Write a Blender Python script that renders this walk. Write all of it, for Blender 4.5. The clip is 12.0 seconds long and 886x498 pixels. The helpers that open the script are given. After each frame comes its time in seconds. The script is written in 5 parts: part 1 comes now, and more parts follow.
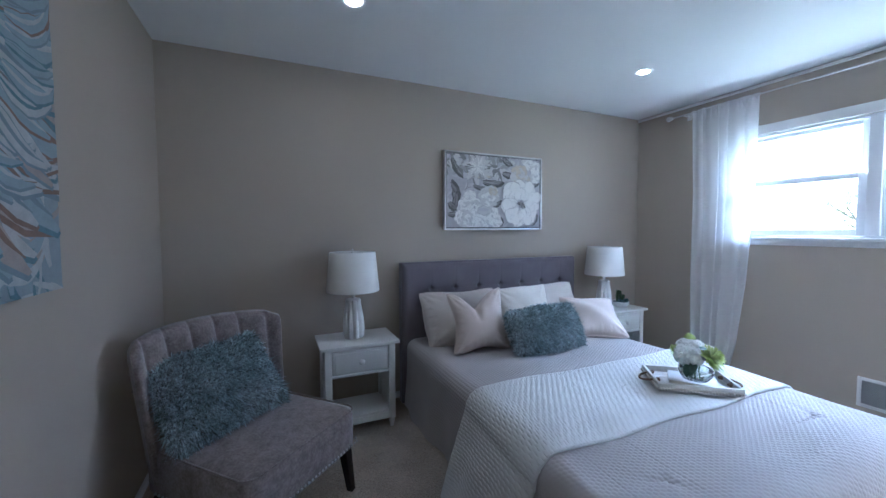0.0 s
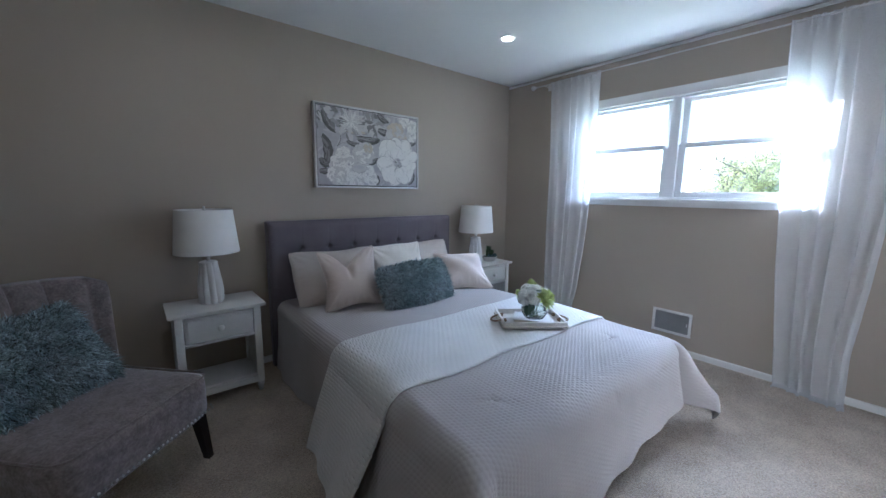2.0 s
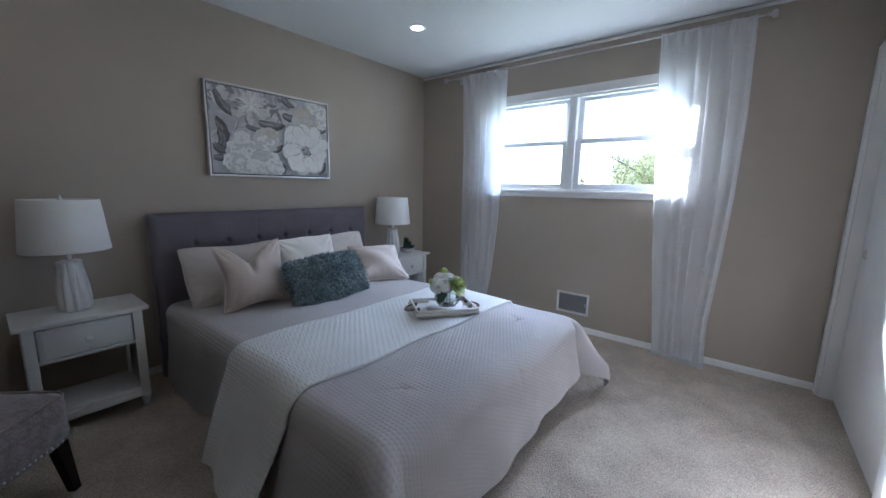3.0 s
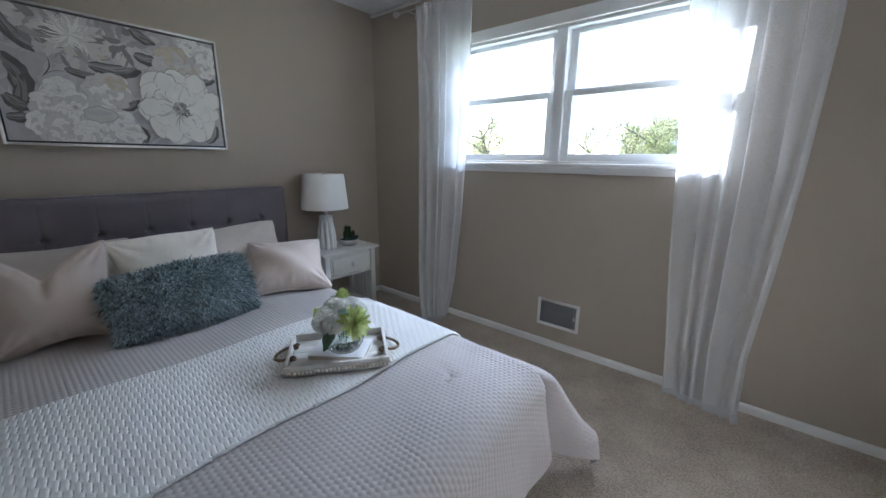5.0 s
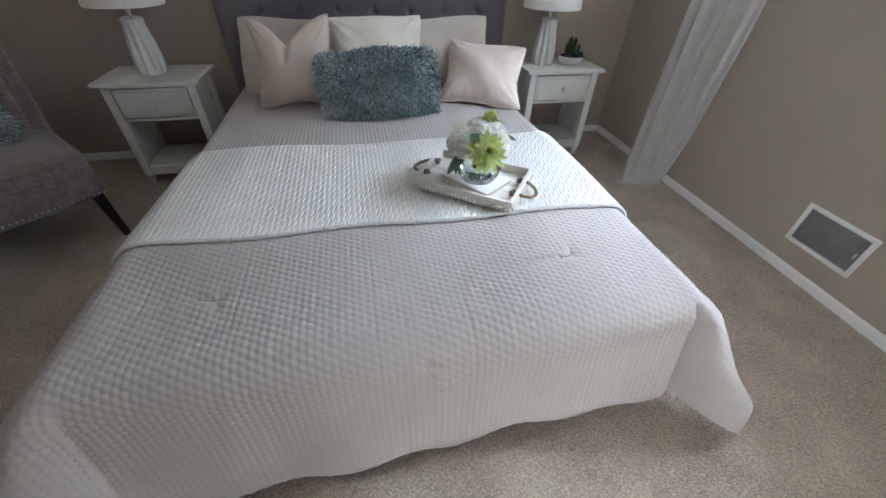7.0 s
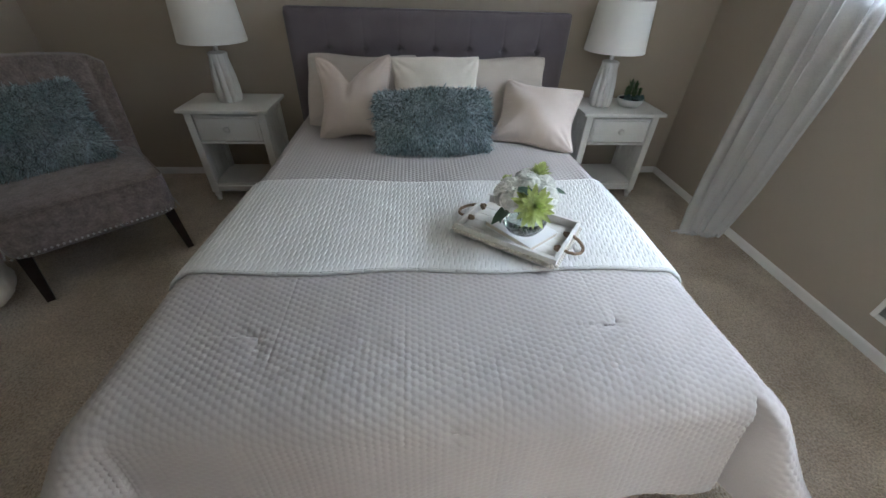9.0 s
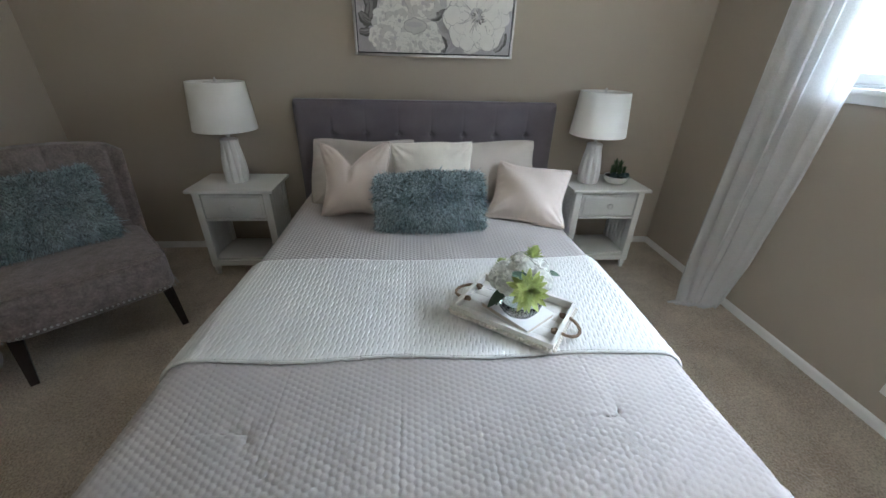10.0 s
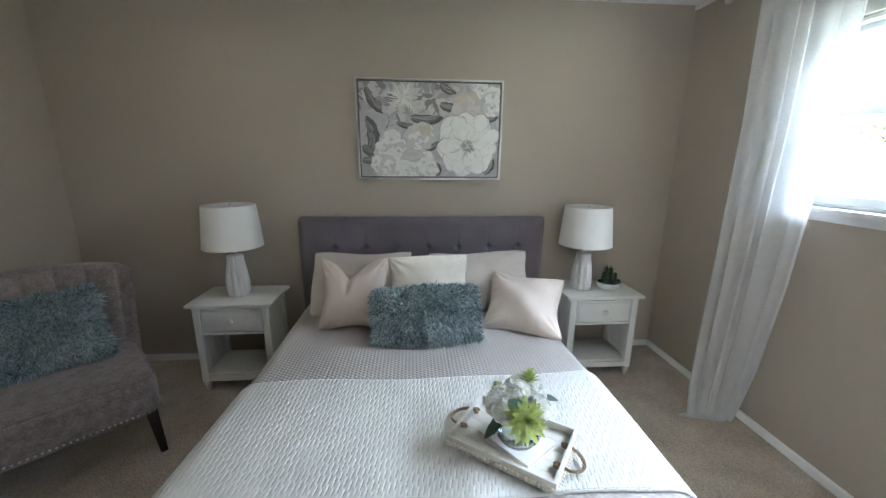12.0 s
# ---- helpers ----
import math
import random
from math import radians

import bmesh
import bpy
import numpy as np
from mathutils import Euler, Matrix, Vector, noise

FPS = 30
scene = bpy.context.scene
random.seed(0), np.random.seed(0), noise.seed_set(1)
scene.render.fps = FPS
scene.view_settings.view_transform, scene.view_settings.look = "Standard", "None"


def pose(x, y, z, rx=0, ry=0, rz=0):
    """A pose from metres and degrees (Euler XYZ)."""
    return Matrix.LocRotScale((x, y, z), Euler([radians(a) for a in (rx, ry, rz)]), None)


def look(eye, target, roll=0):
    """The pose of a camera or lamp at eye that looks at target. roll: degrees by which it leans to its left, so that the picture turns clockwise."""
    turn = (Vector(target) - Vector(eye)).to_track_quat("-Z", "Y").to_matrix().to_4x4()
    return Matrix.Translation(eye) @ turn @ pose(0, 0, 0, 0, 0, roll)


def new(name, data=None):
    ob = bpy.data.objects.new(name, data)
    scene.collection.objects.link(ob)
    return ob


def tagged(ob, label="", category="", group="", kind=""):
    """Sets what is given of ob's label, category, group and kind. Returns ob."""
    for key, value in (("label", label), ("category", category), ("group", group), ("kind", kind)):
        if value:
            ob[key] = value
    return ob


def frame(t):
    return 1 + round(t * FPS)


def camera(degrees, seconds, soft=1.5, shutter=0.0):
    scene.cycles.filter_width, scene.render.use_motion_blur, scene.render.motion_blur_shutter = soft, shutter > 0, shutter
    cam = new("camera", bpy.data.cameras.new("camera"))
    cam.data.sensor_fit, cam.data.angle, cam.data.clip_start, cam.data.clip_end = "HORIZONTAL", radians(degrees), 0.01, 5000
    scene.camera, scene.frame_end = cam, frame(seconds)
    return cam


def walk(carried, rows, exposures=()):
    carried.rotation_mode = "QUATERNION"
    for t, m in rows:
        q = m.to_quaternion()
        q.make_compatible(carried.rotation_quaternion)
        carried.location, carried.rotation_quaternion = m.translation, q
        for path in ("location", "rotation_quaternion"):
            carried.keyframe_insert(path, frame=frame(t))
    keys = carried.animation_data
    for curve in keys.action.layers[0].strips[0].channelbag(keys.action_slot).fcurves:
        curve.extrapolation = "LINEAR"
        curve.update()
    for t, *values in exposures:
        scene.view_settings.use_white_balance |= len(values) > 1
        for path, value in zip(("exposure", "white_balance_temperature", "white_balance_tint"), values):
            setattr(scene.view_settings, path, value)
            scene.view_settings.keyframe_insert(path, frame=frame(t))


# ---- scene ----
cam = camera(99.9, 12.0)
PATH = [
    (0, (-1.634, -2.779, 1.337), (-0.822, -0.954, 1.235), -0.2),
    (0.5, (-1.595, -2.82, 1.318), (-0.71, -1.035, 1.141), 0.0),
    (1, (-1.559, -2.841, 1.316), (-0.548, -1.134, 1.062), 0.2),
    (1.5, (-1.524, -2.871, 1.305), (-0.391, -1.247, 1.022), 0.4),
    (2, (-1.494, -2.906, 1.307), (-0.235, -1.381, 1.007), 0.6),
    (2.5, (-1.458, -2.944, 1.302), (-0.067, -1.541, 0.994), 0.7),
    (3, (-1.433, -2.95, 1.285), (0.105, -1.715, 0.957), 1.0),
    (3.2, (-1.421, -2.941, 1.271), (0.171, -1.78, 0.929), 1.1),
    (4.8, (-0.577, -2.755, 1.309), (0.955, -1.534, 0.904), 0.8),
    (5, (-0.477, -2.732, 1.292), (1.022, -1.494, 0.823), 0.6),
    (5.5, (-0.286, -2.717, 1.239), (1.0, -1.376, 0.499), 0.6),
    (6, (-0.163, -2.636, 1.221), (0.75, -1.182, 0.194), 0.9),
    (6.5, (-0.103, -2.669, 1.242), (0.54, -1.191, 0.058), 1.5),
    (7, (-0.081, -2.724, 1.224), (0.27, -1.228, -0.057), 2.1),
    (7.2, (-0.066, -2.727, 1.194), (0.177, -1.232, -0.112), 2.3),
    (8.8, (-0.049, -2.659, 1.29), (0.081, -1.124, 0.015), 2.2),
    (9, (-0.068, -2.655, 1.293), (0.072, -1.068, 0.084), 2.1),
    (9.5, (-0.064, -2.648, 1.325), (0.075, -0.955, 0.269), 1.8),
    (10, (-0.063, -2.631, 1.366), (0.092, -0.87, 0.432), 1.6),
    (10.5, (-0.064, -2.629, 1.405), (0.104, -0.81, 0.591), 1.3),
    (11, (-0.054, -2.629, 1.435), (0.114, -0.759, 0.745), 1.0),
    (11.5, (-0.064, -2.625, 1.466), (0.113, -0.717, 0.893), 0.7),
    (12, (-0.039, -2.63, 1.477), (0.119, -0.693, 1.006), 0.5),
]
walk(cam, [(t, look(eye, target, roll)) for t, eye, target, roll in PATH], [(0, 3.60, 4470, 12), (0.8, 3.62, 4570, 12), (1.5, 3.4, 4730, 12), (3, 2.99, 4900, 12), (4.9, 2.76, 5200, 11), (5.5, 2.86, 5320, 10), (6.5, 3.25, 5540, 9), (7, 3.3, 5600, 9), (9, 3.06, 5620, 8), (10.2, 3.34, 5560, 7), (12, 3.52, 5480, 6)])

# ---- light ----
SUN_EL, SUN_AZ = 28.0, 36.0          # degrees; azimuth clockwise from +y
world = bpy.data.worlds.new("world")
scene.world = world
world.use_nodes = True
wn = world.node_tree
sky = wn.nodes.new("ShaderNodeTexSky")
sky.sky_type = "NISHITA"
sky.sun_disc = False
sky.sun_elevation, sky.sun_rotation = radians(SUN_EL), radians(SUN_AZ)
wn.links.new(sky.outputs[0], wn.nodes["Background"].inputs[0])
wn.nodes["Background"].inputs[1].default_value = 0.06
sun_data = bpy.data.lights.new("sun", "SUN")
sun_data.energy, sun_data.angle, sun_data.color = 5.0, radians(0.53), (1.0, 0.95, 0.87)
sun = new("sun", sun_data)
sa, se = radians(SUN_AZ), radians(SUN_EL)
SUN_DIR = Vector((math.sin(sa) * math.cos(se), math.cos(sa) * math.cos(se), math.sin(se)))
sun.matrix_world = look(SUN_DIR * 20, (0, 0, 0))

# an added area lamp, out of view, stands in for high skylight through the window
sky_data = bpy.data.lights.new("sky_window", "AREA")
sky_data.shape, sky_data.size, sky_data.size_y = "RECTANGLE", 4.0, 1.8
sky_data.energy, sky_data.color = 58.0, (0.87, 0.93, 1.0)
sky_lamp = new("sky_window", sky_data)
sky_lamp.matrix_world = look((4.6, -1.75, 4.3), (1.85, -1.75, 1.6))

# ---- materials ----


def base(name, rough=0.6, metal=0.0):
    m = bpy.data.materials.new(name)
    m.use_nodes = True
    b = m.node_tree.nodes["Principled BSDF"]
    b.inputs["Roughness"].default_value = rough
    b.inputs["Metallic"].default_value = metal
    return m, m.node_tree, b


def mottled(name, c1, c2, rough=0.6, big=3.0, fine=120.0, bump=0.15, dist=0.002, metal=0.0, mixfine=0.4, sheen=0.0, spec=0.5, vary=0.0, glow=0.0):
    """Colour that wanders between c1 and c2 at two scales, with fine relief."""
    m, t, b = base(name, rough, metal)
    n, l = t.nodes, t.links
    co = n.new("ShaderNodeTexCoord")
    a = n.new("ShaderNodeTexNoise")
    a.inputs["Scale"].default_value, a.inputs["Detail"].default_value = big, 4
    f = n.new("ShaderNodeTexNoise")
    f.inputs["Scale"].default_value, f.inputs["Detail"].default_value = fine, 3
    l.new(co.outputs["Object"], a.inputs["Vector"])
    l.new(co.outputs["Object"], f.inputs["Vector"])
    mx = n.new("ShaderNodeMix")
    mx.inputs[0].default_value = mixfine
    l.new(a.outputs[0], mx.inputs[2])
    l.new(f.outputs[0], mx.inputs[3])
    ramp = n.new("ShaderNodeValToRGB")
    ramp.color_ramp.elements[0].position, ramp.color_ramp.elements[1].position = 0.32, 0.68
    ramp.color_ramp.elements[0].color, ramp.color_ramp.elements[1].color = (*c1, 1), (*c2, 1)
    l.new(mx.outputs[0], ramp.inputs[0])
    out = ramp.outputs[0]
    if vary:
        isl = n.new("ShaderNodeNewGeometry")
        hsv = n.new("ShaderNodeHueSaturation")
        mr = n.new("ShaderNodeMapRange")
        mr.inputs[3].default_value, mr.inputs[4].default_value = 1 - vary, 1 + vary
        l.new(isl.outputs["Random Per Island"], mr.inputs[0])
        l.new(mr.outputs[0], hsv.inputs["Value"])
        l.new(out, hsv.inputs["Color"])
        out = hsv.outputs[0]
    l.new(out, b.inputs["Base Color"])
    bp = n.new("ShaderNodeBump")
    bp.inputs["Strength"].default_value, bp.inputs["Distance"].default_value = bump, dist
    l.new(f.outputs[0], bp.inputs["Height"])
    l.new(bp.outputs[0], b.inputs["Normal"])
    b.inputs["Specular IOR Level"].default_value = spec
    if glow:
        # thin leaves and petals let light through
        tl = n.new("ShaderNodeBsdfTranslucent")
        ms = n.new("ShaderNodeMixShader")
        ms.inputs[0].default_value = glow
        l.new(out, tl.inputs[0])
        l.new(b.outputs[0], ms.inputs[1])
        l.new(tl.outputs[0], ms.inputs[2])
        l.new(ms.outputs[0], n["Material Output"].inputs[0])
    if sheen:
        b.inputs["Sheen Weight"].default_value = sheen
    return m


WALL = mottled("wall_paint", (0.394, 0.339, 0.273), (0.424, 0.366, 0.297), 0.75, 1.2, 260, 0.12, 0.0006)
CEIL = mottled("ceiling_paint", (0.74, 0.74, 0.73), (0.78, 0.78, 0.77), 0.9, 1.5, 200, 0.1, 0.0006)
TRIM = mottled("trim_paint", (0.74, 0.73, 0.71), (0.80, 0.79, 0.77), 0.4, 4, 150, 0.05, 0.0004)
VINYL = mottled("window_vinyl", (0.76, 0.77, 0.78), (0.80, 0.81, 0.82), 0.35, 4, 150, 0.03, 0.0003)
CARPET = mottled("carpet", (0.30, 0.232, 0.17), (0.76, 0.65, 0.52), 0.95, 5, 150, 1.0, 0.016, mixfine=0.66, sheen=0.3, spec=0.1)
WHITEWOOD = mottled("white_painted_wood", (0.70, 0.69, 0.66), (0.77, 0.76, 0.73), 0.38, 6, 90, 0.05, 0.0005)
HEADCLOTH = mottled("grey_violet_linen", (0.13, 0.112, 0.124), (0.18, 0.158, 0.172), 0.85, 5, 500, 0.4, 0.001, sheen=0.2, spec=0.2)
QUILT = mottled("quilt_cotton", (0.395, 0.362, 0.343), (0.465, 0.432, 0.410), 0.85, 3, 350, 0.25, 0.001, sheen=0.15, spec=0.2)
KNIT = mottled("runner_knit", (0.62, 0.61, 0.58), (0.70, 0.69, 0.66), 0.85, 5, 400, 0.3, 0.001, sheen=0.15, spec=0.2)
SHAM = mottled("sham_cotton", (0.51, 0.455, 0.40), (0.58, 0.52, 0.465), 0.85, 8, 320, 0.6, 0.0016, sheen=0.15, spec=0.25)
SATIN = mottled("blush_satin", (0.60, 0.505, 0.44), (0.68, 0.58, 0.51), 0.58, 8, 700, 0.35, 0.0008, sheen=0.3, spec=0.4)
CREAM = mottled("cream_plush", (0.74, 0.68, 0.59), (0.83, 0.77, 0.68), 0.9, 14, 170, 0.7, 0.003, sheen=0.4, spec=0.15)
FURBASE = mottled("teal_backing", (0.05, 0.10, 0.12), (0.09, 0.15, 0.18), 0.9, 8, 200, 0.3, 0.002)
# wide brightness steps from strand to strand paint in the shag's glints
FUR = mottled("teal_shag", (0.11, 0.178, 0.192), (0.48, 0.555, 0.565), 0.42, 9, 60, 0.1, 0.001, vary=0.85, sheen=0.3)
# the chenille's light and dark mottle also carries its patchy sheen as colour
CHAIRCLOTH = mottled("mushroom_chenille", (0.125, 0.100, 0.091), (0.305, 0.255, 0.235), 0.75, 26, 110, 0.5, 0.003, mixfine=0.48, sheen=0.35, spec=0.2)
DARKWOOD = mottled("espresso_wood", (0.012, 0.008, 0.007), (0.03, 0.02, 0.017), 0.35, 8, 60, 0.08, 0.0008)
NICKEL = mottled("brushed_nickel", (0.58, 0.57, 0.55), (0.68, 0.67, 0.65), 0.28, 10, 300, 0.04, 0.0003, metal=1.0)
CERAMIC = mottled("white_ceramic", (0.70, 0.69, 0.67), (0.76, 0.75, 0.73), 0.3, 20, 200, 0.03, 0.0004)
SHADE = mottled("lamp_linen", (0.76, 0.74, 0.70), (0.81, 0.79, 0.75), 0.85, 10, 500, 0.15, 0.0006)
GRILLE = mottled("grille_metal", (0.29, 0.285, 0.28), (0.36, 0.355, 0.35), 0.4, 20, 200, 0.05, 0.0004)
DARK = mottled("dark_void", (0.03, 0.03, 0.032), (0.05, 0.05, 0.052), 0.8)

# ---- mesh helpers ----


def mesh_of(name, bm, mats, smooth=True):
    me = bpy.data.meshes.new(name)
    bmesh.ops.recalc_face_normals(bm, faces=bm.faces)
    if smooth:
        for f in bm.faces:
            f.smooth = True
    bm.to_mesh(me)
    bm.free()
    for m in (mats if isinstance(mats, (list, tuple)) else [mats]):
        me.materials.append(m)
    if smooth:
        me.set_sharp_from_angle(angle=radians(38))
    return me


def part(name, bm, material, parent=None, label="", smooth=True):
    ob = new(name, mesh_of(name, bm, material, smooth))
    if parent is not None:
        ob.parent = parent
    if label:
        ob["label"] = label
    return ob


def thing(name, m, label, category, group=""):
    ob = new(name)
    ob.empty_display_size = 0.05
    ob.matrix_basis = m
    return tagged(ob, label, category, group)


def box(bm, x0, x1, y0, y1, z0, z1, bevel=0.0, seg=2, taper=None):
    vs = [bm.verts.new((x, y, z)) for z in (z0, z1) for y in (y0, y1) for x in (x0, x1)]
    if taper:
        cx, cy = (x0 + x1) / 2, (y0 + y1) / 2
        for v in vs[:4]:
            v.co.x, v.co.y = cx + (v.co.x - cx) * taper, cy + (v.co.y - cy) * taper
    fs = [bm.faces.new([vs[i] for i in q]) for q in ((0, 2, 3, 1), (4, 5, 7, 6), (0, 1, 5, 4), (2, 6, 7, 3), (0, 4, 6, 2), (1, 3, 7, 5))]
    if bevel:
        es = list({e for f in fs for e in f.edges})
        bmesh.ops.bevel(bm, geom=es, offset=bevel, segments=seg, profile=0.6, affect="EDGES", clamp_overlap=True)
    return vs


def boxes(*bs, bevel=0.0, seg=2):
    bm = bmesh.new()
    for b in bs:
        box(bm, *b, bevel=bevel, seg=seg)
    return bm


def lathe(bm, profile, seg=32, cx=0.0, cy=0.0, wave=None):
    """Turn (radius, z) round the upright axis. wave(angle, z) scales the radius."""
    rings = []
    for r, z in profile:
        ring = []
        for i in range(seg):
            a = 2 * math.pi * i / seg
            k = wave(a, z) if wave else 1.0
            ring.append(bm.verts.new((cx + r * k * math.cos(a), cy + r * k * math.sin(a), z)))
        rings.append(ring)
    for a, b in zip(rings, rings[1:]):
        for i in range(seg):
            j = (i + 1) % seg
            bm.faces.new((a[i], a[j], b[j], b[i]))
    return rings


def cap(bm, ring):
    bm.faces.new(ring)


def sweep(bm, pts, r, seg=8, closed=False):
    """A tube along pts; r a number or one radius a point."""
    pts = [Vector(p) for p in pts]
    n = len(pts)
    rings = []
    up = Vector((0, 0, 1))
    for i, p in enumerate(pts):
        a, b = pts[(i - 1) % n if closed else max(i - 1, 0)], pts[(i + 1) % n if closed else min(i + 1, n - 1)]
        d = (b - a).normalized()
        s = d.cross(up)
        if s.length < 1e-3:
            s = d.cross(Vector((0, 1, 0)))
        s.normalize()
        t = s.cross(d)
        rr = r[i] if isinstance(r, (list, tuple)) else r
        rings.append([bm.verts.new(p + (s * math.cos(2 * math.pi * k / seg) + t * math.sin(2 * math.pi * k / seg)) * rr) for k in range(seg)])
    for i in range(n if closed else n - 1):
        a, b = rings[i], rings[(i + 1) % n]
        for k in range(seg):
            j = (k + 1) % seg
            bm.faces.new((a[k], a[j], b[j], b[k]))
    if not closed:
        bm.faces.new(rings[0][::-1])
        bm.faces.new(rings[-1])


def sheet(name, P, material, parent=None, label="", thick=0.0, flip=False, wrap=False):
    """A mesh object out of a grid of points P[i, j] = (x, y, z)."""
    ni, nj, _ = P.shape
    idx = np.arange(ni * nj).reshape(ni, nj)
    a, b, c, d = idx[:-1, :-1], idx[1:, :-1], idx[1:, 1:], idx[:-1, 1:]
    if wrap:
        nx = np.roll(idx, -1, axis=0)
        a, b, c, d = idx[:, :-1], nx[:, :-1], nx[:, 1:], idx[:, 1:]
    q = np.stack([a, b, c, d] if not flip else [a, d, c, b], -1).reshape(-1, 4)
    me = bpy.data.meshes.new(name)
    me.from_pydata(P.reshape(-1, 3).tolist(), [], q.tolist())
    me.materials.append(material)
    me.polygons.foreach_set("use_smooth", [True] * len(me.polygons))
    me.update()
    ob = new(name, me)
    if thick:
        so = ob.modifiers.new("thickness", "SOLIDIFY")
        so.thickness, so.offset = thick, -1
    if parent is not None:
        ob.parent = parent
    if label:
        ob["label"] = label
    return ob


def structure(name, bm, material, label="", smooth=False, category="structure"):
    ob = part(name, bm, material, None, label, smooth)
    return tagged(ob, label, category, "", "structure")


# ---- the room ----
LX, RX, BY, H, TH = -2.285, 1.85, -3.45, 2.475, 0.105
FZ = 0.018                                           # top of the carpet pile
WY0, WY1, WZ0, WZ1 = -2.526, -0.896, 1.275, 2.072     # window opening
CX0, CX1, CZ = -0.45, 1.78, 2.04                     # closet opening

structure("floor", boxes((LX - TH, RX + TH, BY - 0.85, TH, -0.12, FZ)), CARPET, "beige cut-pile wall-to-wall carpet", category="floor")
structure("ceiling", boxes((LX - TH, RX + TH, BY - 0.85, TH, H, H + 0.12)), CEIL, "smooth white painted ceiling", category="ceiling")
structure("wall_north", boxes((LX - TH, RX + TH, 0, TH, 0, H)), WALL, "greige painted wall behind the bed", category="wall")
structure("wall_west", boxes((LX - TH, LX, BY - 0.85, 0, 0, H)), WALL, "greige painted side wall", category="wall")
structure("wall_east", boxes((RX, RX + TH, BY - 0.85, WY0, 0, H), (RX, RX + TH, WY1, 0, 0, H), (RX, RX + TH, WY0, WY1, 0, WZ0), (RX, RX + TH, WY0, WY1, WZ1, H)), WALL, "greige painted window wall", category="wall")
structure("wall_south", boxes((CX1, RX, BY - 0.1, BY, 0, H), (LX, CX0, BY - 0.1, BY, 0, H), (CX0, CX1, BY - 0.1, BY, CZ, H), (LX, RX, BY - 0.85, BY - 0.75, 0, H)), WALL, "greige painted closet wall", category="wall")


def base_run(x0, x1, y0, y1, axis, inward):
    """A length of baseboard with an eased, stepped top."""
    bm = bmesh.new()
    prof = [(0, FZ), (0.009, FZ), (0.009, 0.050), (0.0075, 0.058), (0.004, 0.064), (0.0, 0.067)]
    ends = []
    for s in (0, 1):
        ring = []
        for d, z in prof:
            if axis == "x":
                ring.append(bm.verts.new((x0 if s == 0 else x1, y0 + inward * d, z)))
            else:
                ring.append(bm.verts.new((x0 + inward * d, y0 if s == 0 else y1, z)))
        ends.append(ring)
    n = len(prof)
    for i in range(n):
        j = (i + 1) % n
        bm.faces.new((ends[0][i], ends[0][j], ends[1][j], ends[1][i]))
    bm.faces.new(ends[0])
    bm.faces.new(ends[1])
    return structure("baseboard", bm, TRIM, "white painted wooden baseboard", category="baseboard")


base_run(LX + 0.014, RX - 0.014, 0, 0, "x", -1)
base_run(LX, LX, BY, 0, "y", 1)
base_run(RX, RX, BY + 0.02, 0, "y", -1)
base_run(LX + 0.014, CX0 - 0.07, BY, BY, "x", 1)

# narrow picture moulding where the window wall meets the ceiling
structure("trim", boxes((RX - 0.016, RX, BY, 0, H - 0.030, H - 0.008), bevel=0.005), TRIM, "narrow painted ceiling moulding over the window", category="trim")

# closet: casing and two sliding doors
structure("trim", boxes((CX1, CX1 + 0.065, BY, BY + 0.018, 0, CZ), (CX0 - 0.065, CX0, BY, BY + 0.018, 0, CZ), (CX0 - 0.065, CX1 + 0.065, BY, BY + 0.018, CZ, CZ + 0.065), bevel=0.003), TRIM, "white painted closet casing", category="trim")
structure("trim", boxes((CX1 - 0.02, CX1, BY - 0.1, BY, 0, CZ), (CX0, CX0 + 0.02, BY - 0.1, BY, 0, CZ), (CX0 + 0.02, CX1 - 0.02, BY - 0.1, BY, CZ - 0.02, CZ)), TRIM, "white closet jamb lining", category="trim")


def closet_door(x0, x1, y):
    ob = thing("closet_door", pose(0, 0, 0), "flat white sliding closet door on a track", "door", "closet doors")
    part("panel", boxes((x0, x1, y - 0.03, y, FZ + 0.012, CZ - 0.045), bevel=0.003), TRIM, ob)
    bm = bmesh.new()
    rr = lathe(bm, [(0.0275, 0.0), (0.0275, 0.004), (0.022, 0.004), (0.02, -0.006)], 20)
    cap(bm, rr[-1])
    pull = part("finger_pull", bm, NICKEL, ob, "round recessed metal pull")
    pull.matrix_basis = pose(x1 - 0.08, y, 0.95, -90)
    return ob


closet_door(0.56, CX1 - 0.025, BY - 0.06)
closet_door(CX0 + 0.025, 0.64, BY - 0.02)

# ---- window ----
win = structure("window_1", boxes(
    (RX - 0.016, RX, WY0 - 0.07, WY0, WZ0, WZ1 + 0.07), (RX - 0.016, RX, WY1, WY1 + 0.07, WZ0, WZ1 + 0.07),
    (RX - 0.016, RX, WY0, WY1, WZ1, WZ1 + 0.07), bevel=0.004), TRIM, "white double-hung twin window with painted casing", category="window", smooth=True)
part("window_sill", boxes((RX - 0.045, RX + 0.02, WY0 - 0.09, WY1 + 0.09, WZ0 - 0.022, WZ0), bevel=0.005), TRIM, win)
part("apron", boxes((RX - 0.016, RX, WY0 - 0.07, WY1 + 0.07, WZ0 - 0.063, WZ0 - 0.022), bevel=0.004), TRIM, win)
MID = (WY0 + WY1) / 2
